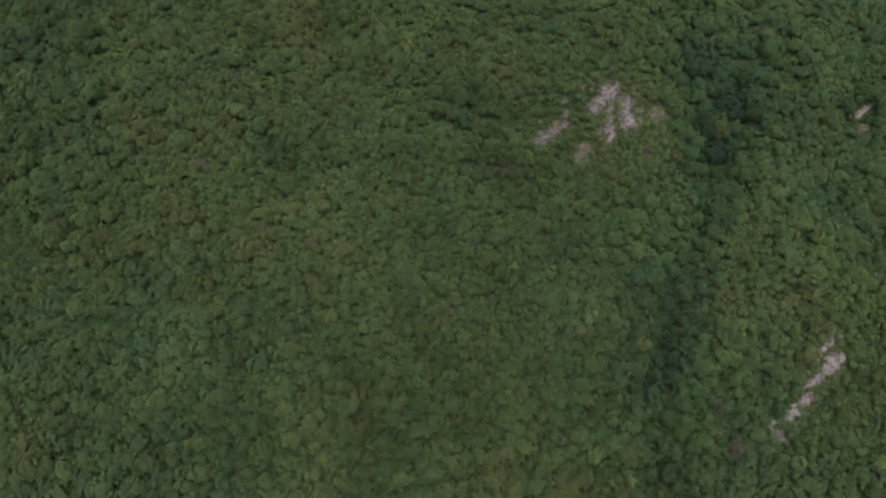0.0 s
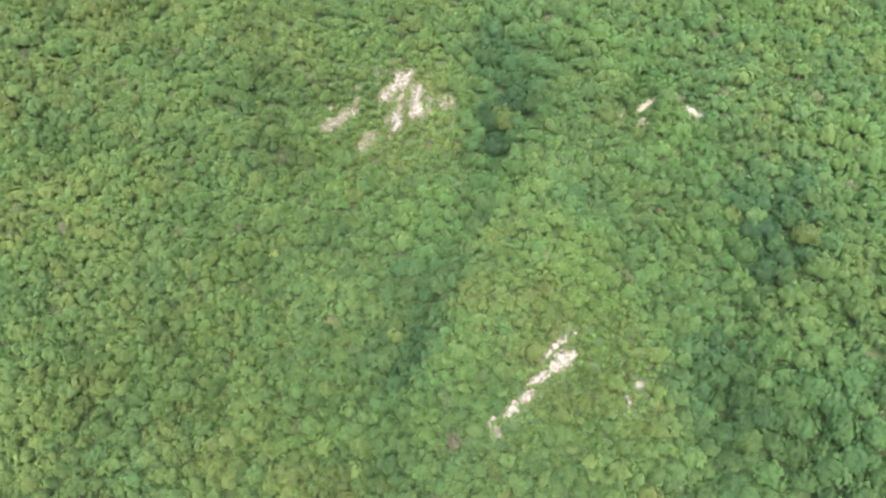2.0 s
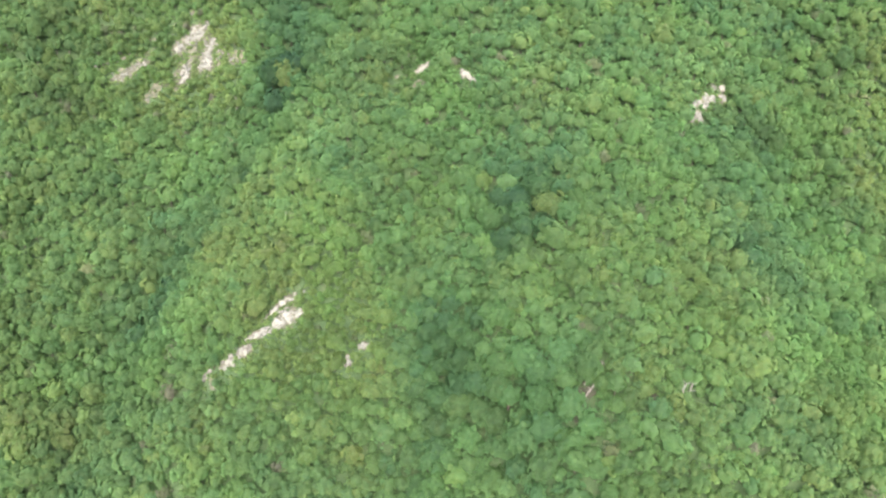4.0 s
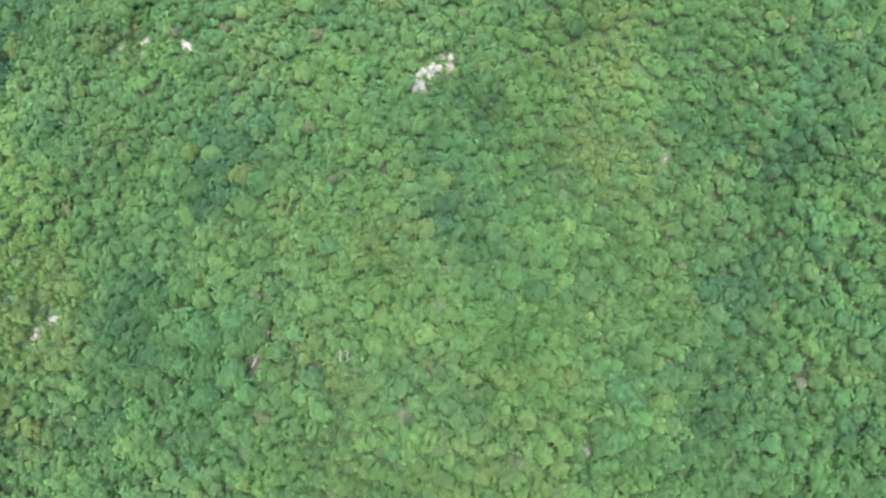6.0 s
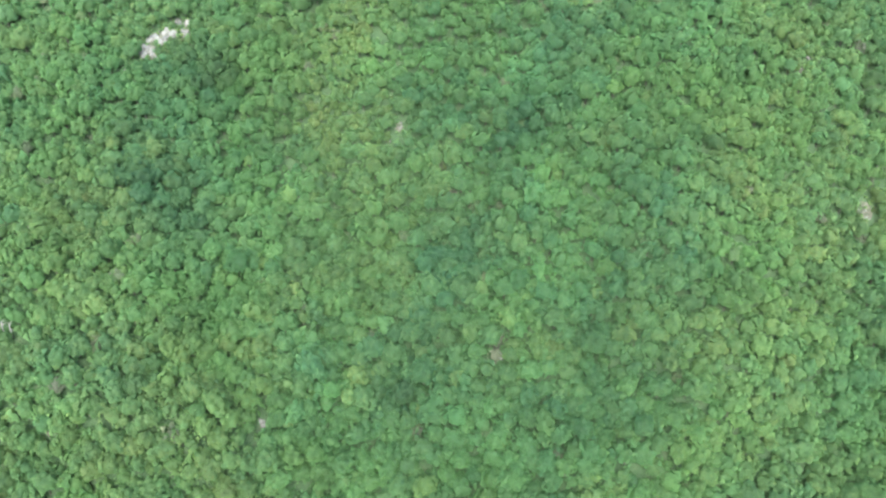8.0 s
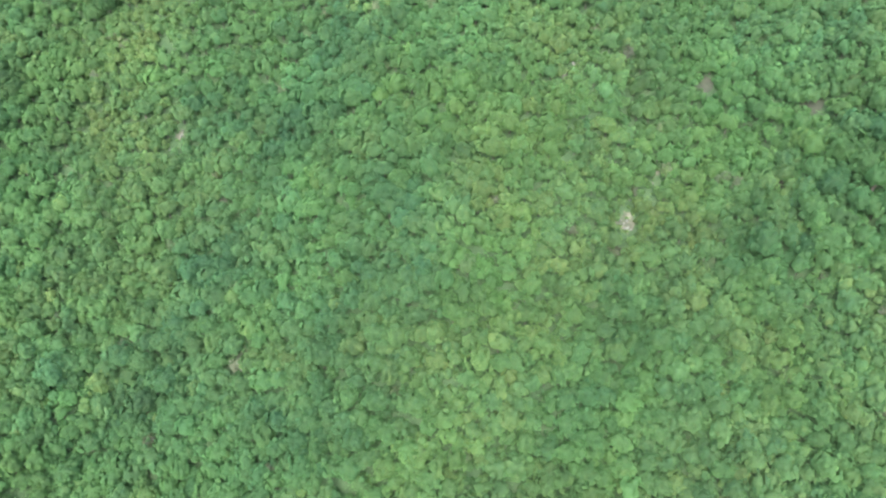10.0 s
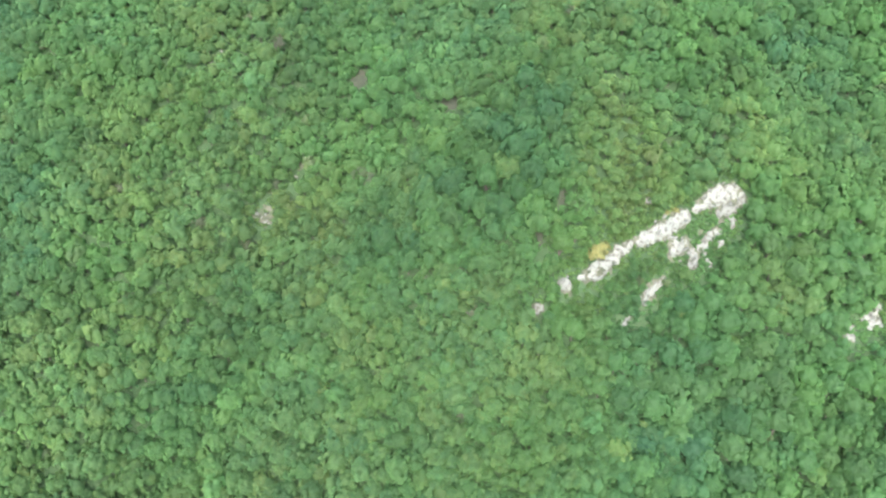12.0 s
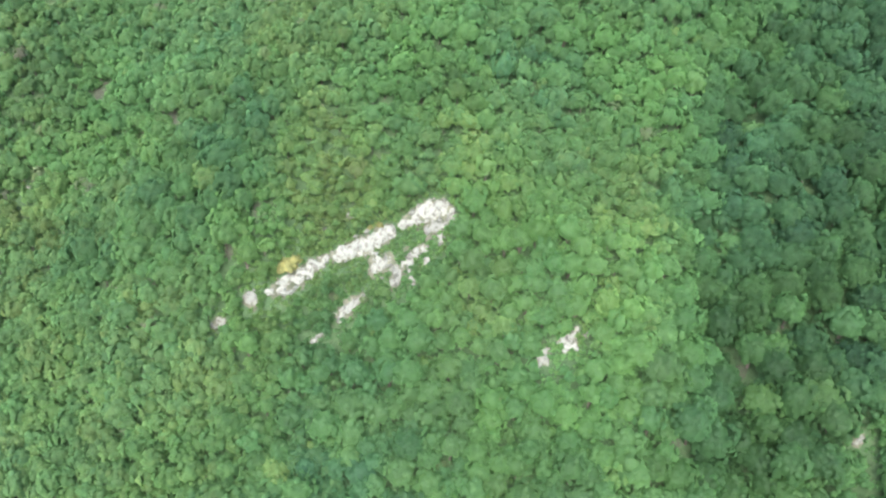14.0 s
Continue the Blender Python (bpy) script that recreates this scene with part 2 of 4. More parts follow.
def trunk_shape(sides, radius, height, lean=(0.0, 0.0)):
    """A tapered trunk from below the ground up into the crown."""
    a = np.arange(sides) * 2 * math.pi / sides
    low = np.stack([radius * np.cos(a), radius * np.sin(a), 0 * a - 0.4], 1)
    top = np.stack([0.4 * radius * np.cos(a) + lean[0], 0.4 * radius * np.sin(a) + lean[1], 0 * a + height], 1)
    i, j = np.arange(sides), (np.arange(sides) + 1) % sides
    f = np.concatenate([np.stack([i, j, j + sides], 1), np.stack([i, j + sides, i + sides], 1)])
    return np.concatenate([low, top]), f


# ---------------------------------------------------------------- outcrops of rock: strips of (x, y, width)
OUTCROPS = []


def outcrop(label, *strips):
    OUTCROPS.append((label, strips))


outcrop("broken white limestone outcrop in a long narrow rib among shrubs",
    [(100.2, 164.2, 1.9), (98.6, 163.2, 1.9), (97.3, 162.2, 1.6), (96.0, 160.7, 1.6), (94.6, 159.3, 1.3), (93.9, 158.3, 0.9)],
    [(102.2, 161.4, 1.6), (100.5, 160.2, 2.7), (98.9, 159.1, 3.7), (97.3, 157.9, 3.2), (96.3, 157.3, 1.9)],
    [(95.6, 156.2, 1.8), (93.9, 155.4, 2.4), (92.4, 154.3, 1.8), (90.8, 153.6, 1.0), (90.1, 153.2, 0.8)],
    [(91.7, 152.0, 1.8), (90.5, 151.4, 2.6), (89.1, 150.6, 1.8)],
    [(87.9, 149.9, 1.6), (86.7, 149.2, 1.8), (85.4, 148.7, 1.6)],
    [(81.3, 147.2, 1.6), (82.1, 147.2, 1.2)],
    [(83.4, 146.4, 1.2), (84.5, 145.1, 1.0)],
    [(82.6, 148.0, 0.9), (82.8, 148.1, 0.9)],
    [(102.6, 164.9, 0.8), (102.2, 165.1, 0.8)],
)
outcrop("scattered pale limestone blocks and rubble on the bare upper slope",
    [(45.2, 234.6, 1.3), (43.2, 233.8, 1.7), (41.6, 233.0, 1.7), (39.6, 232.0, 2.3), (37.5, 230.5, 2.3), (35.4, 230.1, 1.7), (33.9, 229.5, 1.0)],
    [(40.6, 229.5, 1.3), (40.0, 229.0, 1.0)],
    [(44.0, 240.9, 1.4), (43.8, 239.9, 1.4)],
    [(49.7, 244.9, 1.5), (50.9, 243.8, 1.0)],
    [(54.9, 243.2, 2.0), (56.6, 242.3, 2.7), (58.8, 242.7, 2.7), (60.2, 243.1, 1.7)],
    [(54.0, 240.0, 2.4), (55.1, 240.5, 2.7), (57.3, 240.6, 2.7), (58.7, 240.9, 1.7)],
    [(53.4, 238.4, 2.7), (52.5, 236.8, 3.0), (51.5, 237.2, 2.0)],
    [(61.9, 239.0, 1.7), (62.8, 239.2, 2.3), (61.3, 237.2, 2.3), (61.8, 235.5, 2.6), (60.6, 234.5, 3.0), (62.8, 232.9, 2.3), (61.3, 231.8, 2.6), (59.7, 231.9, 1.6)],
    [(56.5, 233.1, 2.0), (56.0, 231.5, 2.3), (56.8, 229.5, 2.9), (56.0, 228.1, 2.6), (55.0, 227.8, 1.6)],
    [(64.2, 236.0, 1.7), (66.4, 235.5, 1.3)],
    [(68.4, 233.7, 1.3), (69.7, 233.7, 1.0)],
    [(71.4, 232.6, 0.8), (73.6, 233.6, 0.7)],
    [(35.3, 235.2, 1.0), (36.7, 235.8, 1.0)],
    [(31.5, 233.6, 1.0), (30.9, 233.2, 1.0)],
    [(45.8, 224.8, 1.5), (46.5, 223.4, 1.1)],
    [(49.6, 227.3, 0.7), (52.0, 227.2, 0.7)],
    [(54.0, 226.4, 0.7), (54.4, 226.3, 0.6)],
    [(54.1, 246.5, 1.2), (54.4, 247.4, 1.0)],
    [(75.9, 234.9, 0.8), (76.2, 235.1, 0.8)],
)
outcrop("small pale rock outcrop between green trees",
    [(127.0, 225.8, 1.4), (125.5, 225.2, 2.2), (124.0, 224.6, 2.2), (122.6, 223.5, 1.3)],
    [(119.7, 226.8, 1.0), (120.3, 227.2, 1.0)],
    [(128.1, 230.3, 0.8), (128.5, 230.1, 0.8)],
    [(117.5, 221.0, 0.8), (118.0, 221.3, 0.8)],
)
outcrop("thin white rock ledge under trees on the slope",
    [(134.9, 221.0, 1.1), (136.0, 219.9, 1.7), (137.5, 219.2, 1.3), (139.3, 219.0, 0.9)],
)
outcrop("two pale boulders among shrubs",
    [(114.1, 154.3, 0.9), (114.0, 152.9, 1.5), (114.4, 152.3, 1.2)],
    [(116.3, 156.9, 1.1), (117.4, 157.4, 1.9), (118.5, 157.6, 1.0)],
)
outcrop("white limestone outcrop with dark gaps above the trees",
    [(205.7, 227.5, 1.8), (205.0, 226.5, 2.1)],
    [(205.3, 225.0, 1.8), (205.6, 223.4, 1.8)],
    [(203.5, 227.2, 1.8), (203.0, 226.5, 1.8)],
    [(201.1, 223.6, 1.7), (200.6, 222.5, 2.1), (200.5, 221.0, 2.1), (200.0, 219.7, 1.4)],
    [(202.6, 223.8, 1.8), (202.3, 222.4, 1.7)],
    [(198.9, 221.4, 2.2), (197.9, 220.5, 2.2), (197.0, 219.4, 1.8)],
    [(203.5, 221.1, 1.4), (202.3, 220.3, 1.2)],
    [(196.2, 218.0, 2.2), (196.5, 216.6, 2.7), (196.6, 215.6, 1.8)],
    [(198.1, 218.5, 1.8), (198.6, 217.5, 2.7), (197.8, 216.5, 2.2)],
    [(193.9, 211.1, 1.4), (193.4, 210.6, 1.0)],
)
outcrop("small white rock showing through the forest",
    [(241.5, 135.7, 1.5), (242.1, 136.1, 1.5)],
)
outcrop("small pale rock in thin scrub",
    [(263.0, 210.3, 1.8), (264.0, 209.6, 1.1)],
)
outcrop("patch of pale rock and gravel in thin scrub",
    [(376.2, 188.1, 1.2), (378.4, 188.5, 1.5)],
    [(374.9, 188.4, 0.9), (375.5, 188.7, 0.9)],
    [(383.6, 199.8, 1.3), (383.0, 199.1, 0.8)],
    [(377.0, 193.6, 0.8), (377.7, 193.9, 0.8)],
)
outcrop("large white limestone ridge breaking through the forest",
    [(480.3, 188.5, 1.8), (479.0, 189.7, 2.5), (477.0, 190.1, 3.4), (474.7, 189.6, 3.4), (472.6, 188.6, 3.0), (470.8, 187.2, 2.3), (469.4, 186.1, 1.4)],
    [(478.5, 188.0, 1.4), (476.3, 187.3, 2.3), (474.7, 186.7, 1.6)],
    [(468.2, 185.1, 2.5), (466.6, 184.0, 3.2), (464.1, 182.2, 2.9), (461.6, 180.5, 2.7), (459.1, 178.9, 2.2), (457.1, 177.7, 1.3)],
    [(456.3, 177.5, 1.3), (455.1, 176.3, 1.8), (453.5, 175.0, 2.2), (451.4, 173.2, 2.7), (449.5, 171.7, 2.5), (447.6, 170.4, 1.8), (446.3, 169.9, 1.1)],
    [(444.4, 168.4, 2.0), (443.2, 168.1, 2.5), (442.4, 168.5, 1.6)],
    [(439.3, 164.0, 1.3), (438.3, 163.7, 2.5), (437.2, 163.4, 1.3)],
    [(464.1, 174.8, 1.1), (463.0, 173.7, 1.6), (461.9, 172.4, 2.0), (460.7, 171.1, 2.2), (459.9, 170.4, 1.3)],
    [(457.5, 167.1, 0.7), (456.4, 165.8, 1.0), (455.7, 165.3, 0.8)],
    [(459.9, 185.6, 1.4), (458.6, 184.8, 1.1)],
    [(455.1, 181.6, 0.9), (454.4, 181.5, 0.9)],
)
outcrop("scattered pale limestone blocks and rubble beneath the large white ridge",
    [(468.3, 181.0, 2.0), (466.8, 180.0, 2.7), (465.5, 179.1, 2.3), (465.0, 178.5, 1.4)],
    [(469.7, 180.1, 2.3), (470.5, 179.0, 2.5), (469.9, 177.8, 2.0), (469.1, 177.3, 1.1)],
    [(471.4, 180.0, 1.4), (472.2, 181.6, 1.4), (473.6, 183.2, 1.6), (474.9, 184.3, 1.6)],
    [(478.4, 185.4, 1.1), (477.4, 186.3, 1.1)],
    [(475.8, 182.1, 0.9), (475.3, 181.7, 0.9)],
    [(473.1, 178.9, 0.9), (473.7, 178.4, 0.7)],
)
outcrop("small group of white rocks on the green slope",
    [(506.3, 171.2, 1.1), (506.0, 170.2, 1.5), (504.7, 169.4, 1.5), (503.2, 169.0, 1.1)],
    [(508.5, 170.5, 1.1), (507.7, 170.1, 0.7)],
    [(506.3, 168.7, 1.7), (504.8, 168.1, 1.5), (504.4, 167.7, 1.1)],
    [(501.5, 167.5, 1.5), (500.2, 167.1, 1.5)],
    [(501.2, 166.1, 1.5), (499.9, 165.8, 1.5)],
)
outcrop("white boulder beside the ravine",
    [(560.0, 162.3, 1.2), (559.2, 161.5, 1.9), (558.5, 160.7, 1.4)],
    [(553.2, 155.8, 1.1), (552.9, 155.6, 0.9)],
)
outcrop("small grey rock in thin scrub",
    [(360.4, 211.9, 1.3), (361.0, 212.3, 1.3)],
)


def strip_walk(strip, step):
    """Places along a strip, step metres apart: x, y, width and the strip's direction."""
    out = []
    for (x0, y0, w0), (x1, y1, w1) in zip(strip, strip[1:]):
        n = max(1, round(math.hypot(x1 - x0, y1 - y0) / step))
        for i in range(n):
            f = (i + 0.5) / n
            out.append((x0 + f * (x1 - x0), y0 + f * (y1 - y0), w0 + f * (w1 - w0), math.atan2(y1 - y0, x1 - x0)))
    return out


# yellow flowering shrubs: x, y, radius
BLOOMS = [(449.4, 173.8, 1.8), (450.5, 175.0, 1.3), (448.5, 173.3, 1.1), (465.4, 185.0, 0.8), (463.7, 184.2, 0.6)]
BARRED = np.array([(x, y, w / 2) for _, strips in OUTCROPS for s in strips for x, y, w, _ in strip_walk(s, 1.0)] + [(x, y, 0.8 * rad) for x, y, rad in BLOOMS])

# stony ground between the rocks: x, y, radius
SCREE = [
    (60.0, 236.6, 4.2),
    (56.7, 232.8, 3.4),
    (54.9, 229.3, 2.4),
    (53.2, 238.6, 3.0),
    (40.8, 233.5, 2.2),
    (36.6, 231.6, 1.8),
    (63.6, 232.5, 2.2),
    (70.0, 234.5, 2.2),
    (48.0, 226.2, 1.8),
    (44.4, 236.8, 1.5),
    (100.1, 161.8, 0.9),
    (89.7, 150.8, 0.8),
    (468.2, 180.3, 1.7),
    (465.5, 178.7, 1.2),
    (475.1, 187.3, 2.4),
    (477.9, 188.8, 1.6),
    (463.5, 180.9, 1.4),
    (461.3, 172.4, 1.3),
    (471.9, 182.7, 1.3),
    (123.7, 219.9, 1.5),
    (377.5, 189.2, 2.0),
]

# bare patches of soil among the trees: x, y, radius
PATCHES = [
    (167.2, 145.8, 0.9),
    (167.1, 143.6, 1.1),
    (167.1, 141.5, 1.2),
    (166.7, 139.4, 1.2),
    (166.5, 137.9, 1.0),
    (182.2, 140.1, 1.2),
    (394.2, 216.7, 2.0),
    (416.7, 205.6, 1.8),
    (393.5, 216.2, 1.6),
    (414.6, 206.4, 1.5),
    (65.2, 223.4, 1.3),
    (531.5, 184.4, 1.8),
    (544.2, 235.4, 1.6),
    (525.6, 157.5, 1.6),
    (517.7, 154.7, 1.2),
    (539.0, 173.9, 1.4),
    (410.1, 192.3, 1.6),
    (441.7, 182.7, 1.4),
    (437.3, 175.1, 1.2),
    (480.2, 170.0, 1.3),
    (292.8, 158.5, 2.0),
    (264.3, 163.3, 1.2),
    (216.9, 149.8, 1.0),
    (168.2, 143.2, 1.6),
    (117.6, 163.0, 0.9),
    (7.7, 199.4, 1.2),
]

# zones of the wood: x, y, radius, size of the trees there, hue, lightness; in ravines and hollows the lightness also
# holds their shade
ZONES = np.array([
    # tall dark trees along the first ravine, its shade painted into them
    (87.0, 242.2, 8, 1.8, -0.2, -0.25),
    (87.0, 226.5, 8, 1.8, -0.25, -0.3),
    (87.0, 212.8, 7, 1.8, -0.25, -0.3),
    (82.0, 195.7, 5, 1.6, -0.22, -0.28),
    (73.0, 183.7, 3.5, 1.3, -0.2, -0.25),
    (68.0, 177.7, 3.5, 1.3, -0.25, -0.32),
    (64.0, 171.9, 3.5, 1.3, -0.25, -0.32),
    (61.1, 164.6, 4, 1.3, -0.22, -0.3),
    (66.0, 197.3, 7, 1.3, -0.02, 0.2),
    (60.1, 185.8, 6, 1.2, 0, 0.12),
    (73.0, 207.2, 6, 1.3, 0, 0.15),
    (98.1, 197.1, 8, 1.4, -0.05, 0.1),
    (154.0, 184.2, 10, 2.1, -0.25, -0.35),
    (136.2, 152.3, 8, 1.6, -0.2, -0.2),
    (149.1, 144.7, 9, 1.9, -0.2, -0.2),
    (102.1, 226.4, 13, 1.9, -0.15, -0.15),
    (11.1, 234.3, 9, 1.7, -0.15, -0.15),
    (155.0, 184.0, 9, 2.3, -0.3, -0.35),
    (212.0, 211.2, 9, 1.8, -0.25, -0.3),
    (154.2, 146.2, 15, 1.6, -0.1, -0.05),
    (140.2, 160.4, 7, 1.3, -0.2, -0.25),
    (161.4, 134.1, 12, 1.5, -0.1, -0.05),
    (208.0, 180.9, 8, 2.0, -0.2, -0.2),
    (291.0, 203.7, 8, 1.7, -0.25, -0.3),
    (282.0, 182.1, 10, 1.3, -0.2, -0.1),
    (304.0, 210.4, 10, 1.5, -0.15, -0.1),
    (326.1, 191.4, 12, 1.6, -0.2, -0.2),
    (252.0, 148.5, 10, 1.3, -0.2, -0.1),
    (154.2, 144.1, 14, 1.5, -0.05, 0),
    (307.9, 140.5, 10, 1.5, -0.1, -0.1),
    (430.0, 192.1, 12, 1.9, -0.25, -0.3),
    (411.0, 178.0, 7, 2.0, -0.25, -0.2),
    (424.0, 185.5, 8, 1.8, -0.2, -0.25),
    (329.2, 165.3, 10, 1.3, 0, 0),
    (392.9, 162.1, 10, 1.3, -0.1, 0.05),
    # big trees by the last ravine, coloured darker for the deep shade there
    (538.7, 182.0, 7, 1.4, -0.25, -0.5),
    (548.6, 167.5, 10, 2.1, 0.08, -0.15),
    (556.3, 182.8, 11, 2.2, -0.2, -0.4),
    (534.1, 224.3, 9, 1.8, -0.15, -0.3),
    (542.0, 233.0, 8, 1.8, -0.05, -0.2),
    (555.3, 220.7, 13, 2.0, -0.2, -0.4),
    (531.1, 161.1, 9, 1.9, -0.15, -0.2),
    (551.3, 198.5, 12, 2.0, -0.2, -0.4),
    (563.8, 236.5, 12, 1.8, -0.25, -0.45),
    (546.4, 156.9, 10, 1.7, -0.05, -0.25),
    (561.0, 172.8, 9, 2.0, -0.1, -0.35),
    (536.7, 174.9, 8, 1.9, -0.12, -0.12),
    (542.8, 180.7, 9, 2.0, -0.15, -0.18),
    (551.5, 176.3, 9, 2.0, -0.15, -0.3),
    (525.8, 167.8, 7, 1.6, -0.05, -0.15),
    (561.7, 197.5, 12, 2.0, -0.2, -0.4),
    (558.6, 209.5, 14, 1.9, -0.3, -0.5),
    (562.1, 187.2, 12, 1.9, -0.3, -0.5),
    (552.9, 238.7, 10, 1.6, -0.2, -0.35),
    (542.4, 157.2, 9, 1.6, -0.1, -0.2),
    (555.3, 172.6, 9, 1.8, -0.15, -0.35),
    (517.2, 166.2, 12, 1.1, 0.05, 0.1),
    (509.0, 179.8, 12, 1.0, 0.12, 0.15),
    (493.0, 195.7, 12, 1.0, 0.1, 0.12),
    (478.0, 198.7, 8, 1.0, 0.1, 0.1),
    (455.9, 192.8, 12, 0.8, 0.2, -0.1),
    (449.8, 159.9, 10, 0.8, 0.05, -0.1),
    (461.6, 176.4, 12, 0.6, 0.08, -0.05),
    (454.8, 177.8, 10, 0.6, 0.15, -0.05),
    (457.6, 173.4, 8, 0.6, 0.1, -0.05),
    (110.1, 159.6, 10, 0.6, 0.25, -0.1),
    (100.1, 150.9, 7, 0.6, 0.15, -0.15),
    (44.0, 237.3, 16, 0.6, 0.12, -0.1),
    (61.0, 230.6, 10, 0.5, 0.2, 0.1),
    (55.0, 225.8, 12, 0.7, 0.12, 0.12),
    (122.7, 220.5, 8, 0.7, 0.1, -0.15),
    (376.9, 191.0, 10, 0.7, 0.2, 0),
    (253.1, 210.8, 12, 0.8, 0.15, 0),
    (-40.7, 194.8, 25, 1.0, 0.1, 0),
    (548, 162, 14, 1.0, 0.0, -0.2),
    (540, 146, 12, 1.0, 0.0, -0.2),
    (110, 161, 8, 0.65, 0.45, -0.12),
    (113, 156, 8, 0.65, 0.45, -0.12),
    (456, 187, 7, 0.65, 0.35, -0.15),
    (452, 190, 6, 0.65, 0.3, -0.15),
    (58, 222, 4, 0.65, 0.4, -0.1),
    (446, 167, 5, 0.65, 0.25, -0.2),
])

# trees that stand out: x, y, radius of the crown, hue, lightness
MARKED = [
    (50.5, 145.3, 2.2, 0.62, 0.95),
    (26.3, 192.5, 1.6, 0.7, 0.9),
    (64.4, 208.3, 2.4, 0.5, 0.8),
    (71.1, 205.1, 2.2, 0.45, 0.7),
    (2.4, 179.2, 1.8, 0.55, 0.8),
    (42.9, 177.9, 2.0, 0.85, 0.75),
    (-49.3, 225.5, 2.6, 0.55, 0.7),
    (-4.3, 152.5, 1.6, 0.62, 0.85),
    (127.1, 208.3, 2.8, 0.5, 0.75),
    (163.1, 216.2, 3.0, 0.45, 0.7),
    (166.2, 229.2, 2.8, 0.5, 0.7),
    (145.2, 178.6, 2.4, 0.5, 0.75),
    (148.7, 192.2, 3.0, 0.45, 0.75),
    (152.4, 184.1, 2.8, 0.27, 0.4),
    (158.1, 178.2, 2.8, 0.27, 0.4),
    (145.5, 155.2, 2.6, 0.38, 0.65),
    (133.3, 153.4, 2.4, 0.35, 0.7),
    (163.7, 144.4, 2.7, 0.38, 0.6),
    (174.1, 142.0, 2.4, 0.38, 0.55),
    (154.2, 138.5, 2.4, 0.38, 0.55),
    (163.3, 134.3, 2.2, 0.4, 0.6),
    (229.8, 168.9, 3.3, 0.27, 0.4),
    (227.1, 195.7, 1.6, 0.55, 0.9),
    (243.0, 167.5, 1.4, 0.66, 1),
    (237.2, 174.5, 2.2, 0.5, 0.9),
    (222.7, 174.3, 1.5, 0.6, 0.9),
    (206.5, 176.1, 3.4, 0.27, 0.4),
    (177.4, 145.2, 2.4, 0.45, 0.7),
    (180.4, 133.6, 2.6, 0.4, 0.7),
    (151.7, 143.3, 3.0, 0.25, 0.5),
    (166.3, 153.3, 2.4, 0.35, 0.6),
    (182.3, 163.1, 2.4, 0.35, 0.65),
    (265.1, 162.5, 2.2, 0.45, 0.85),
    (143.4, 180.2, 2.2, 0.5, 0.7),
    (201.0, 124.2, 2.0, 0.3, 0.6),
    (348.0, 137.4, 1.8, 0.6, 0.9),
    (316.7, 210.2, 2.0, 0.62, 0.7),
    (291.7, 155.6, 1.3, 0.92, 0.9),
    (237.8, 176.7, 1.6, 0.5, 0.9),
    (272.0, 152.8, 2.2, 0.4, 0.75),
    (347.2, 137.0, 1.6, 0.64, 1),
    (377.5, 147.3, 2.4, 0.6, 0.75),
    (362.6, 187.9, 2.4, 0.5, 0.8),
    (291.2, 155.1, 1.4, 0.92, 0.9),
    (393.2, 172.3, 1.6, 0.55, 0.9),
    (380.4, 170.8, 2.2, 0.45, 0.8),
    (340.4, 170.0, 2.0, 0.5, 0.8),
    (388.4, 156.1, 2.6, 0.42, 0.8),
    (379.0, 134.4, 2.2, 0.45, 0.85),
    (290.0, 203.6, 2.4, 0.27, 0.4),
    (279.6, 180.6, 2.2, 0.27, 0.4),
    (498.0, 227.2, 2.8, 0.3, 0.6),
    (481.8, 202.4, 1.4, 0.75, 0.8),
    (485.1, 195.6, 2.2, 0.55, 0.9),
    (527.0, 223.6, 3.0, 0.5, 0.75),
    # by the last ravine: its shade is part of these trees' low lightness
    (542.0, 165.3, 4.0, 0.46, 0.42),
    (551.7, 165.5, 4.2, 0.5, 0.38),
    (530.6, 162.3, 3.4, 0.25, 0.6),
    (544.7, 174.6, 3.0, 0.36, 0.4),
    (520.4, 156.7, 2.8, 0.22, 0.55),
    (537.3, 196.2, 3.0, 0.35, 0.6),
    (523.3, 224.2, 2.6, 0.45, 0.75),
    (541.0, 220.2, 2.6, 0.45, 0.6),
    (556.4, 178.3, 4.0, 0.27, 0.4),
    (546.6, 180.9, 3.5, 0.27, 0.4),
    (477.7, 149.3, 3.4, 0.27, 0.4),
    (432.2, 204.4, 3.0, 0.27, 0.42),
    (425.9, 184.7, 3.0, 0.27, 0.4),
]


# ---------------------------------------------------------------- where the trees stand
def smooth_noise(x, y, scale, seed):
    return np.array([noise.noise((a / scale + seed, b / scale, seed * 1.7)) for a, b in zip(x, y)])


def seen_low(x):
    """The lower edge of the stretch of slope that is wooded closely, and (seen_high) the upper one."""
    return np.interp(x, [-140, -90, 0, 75, 190, 250, 300, 400, 480, 600], [130, 124, 117, 109, 105, 110, 116, 124, 135, 140])


def seen_high(x):
    return np.interp(x, [-140, 0, 140, 240, 400, 470, 600], [302, 290, 284, 272, 258, 272, 272])


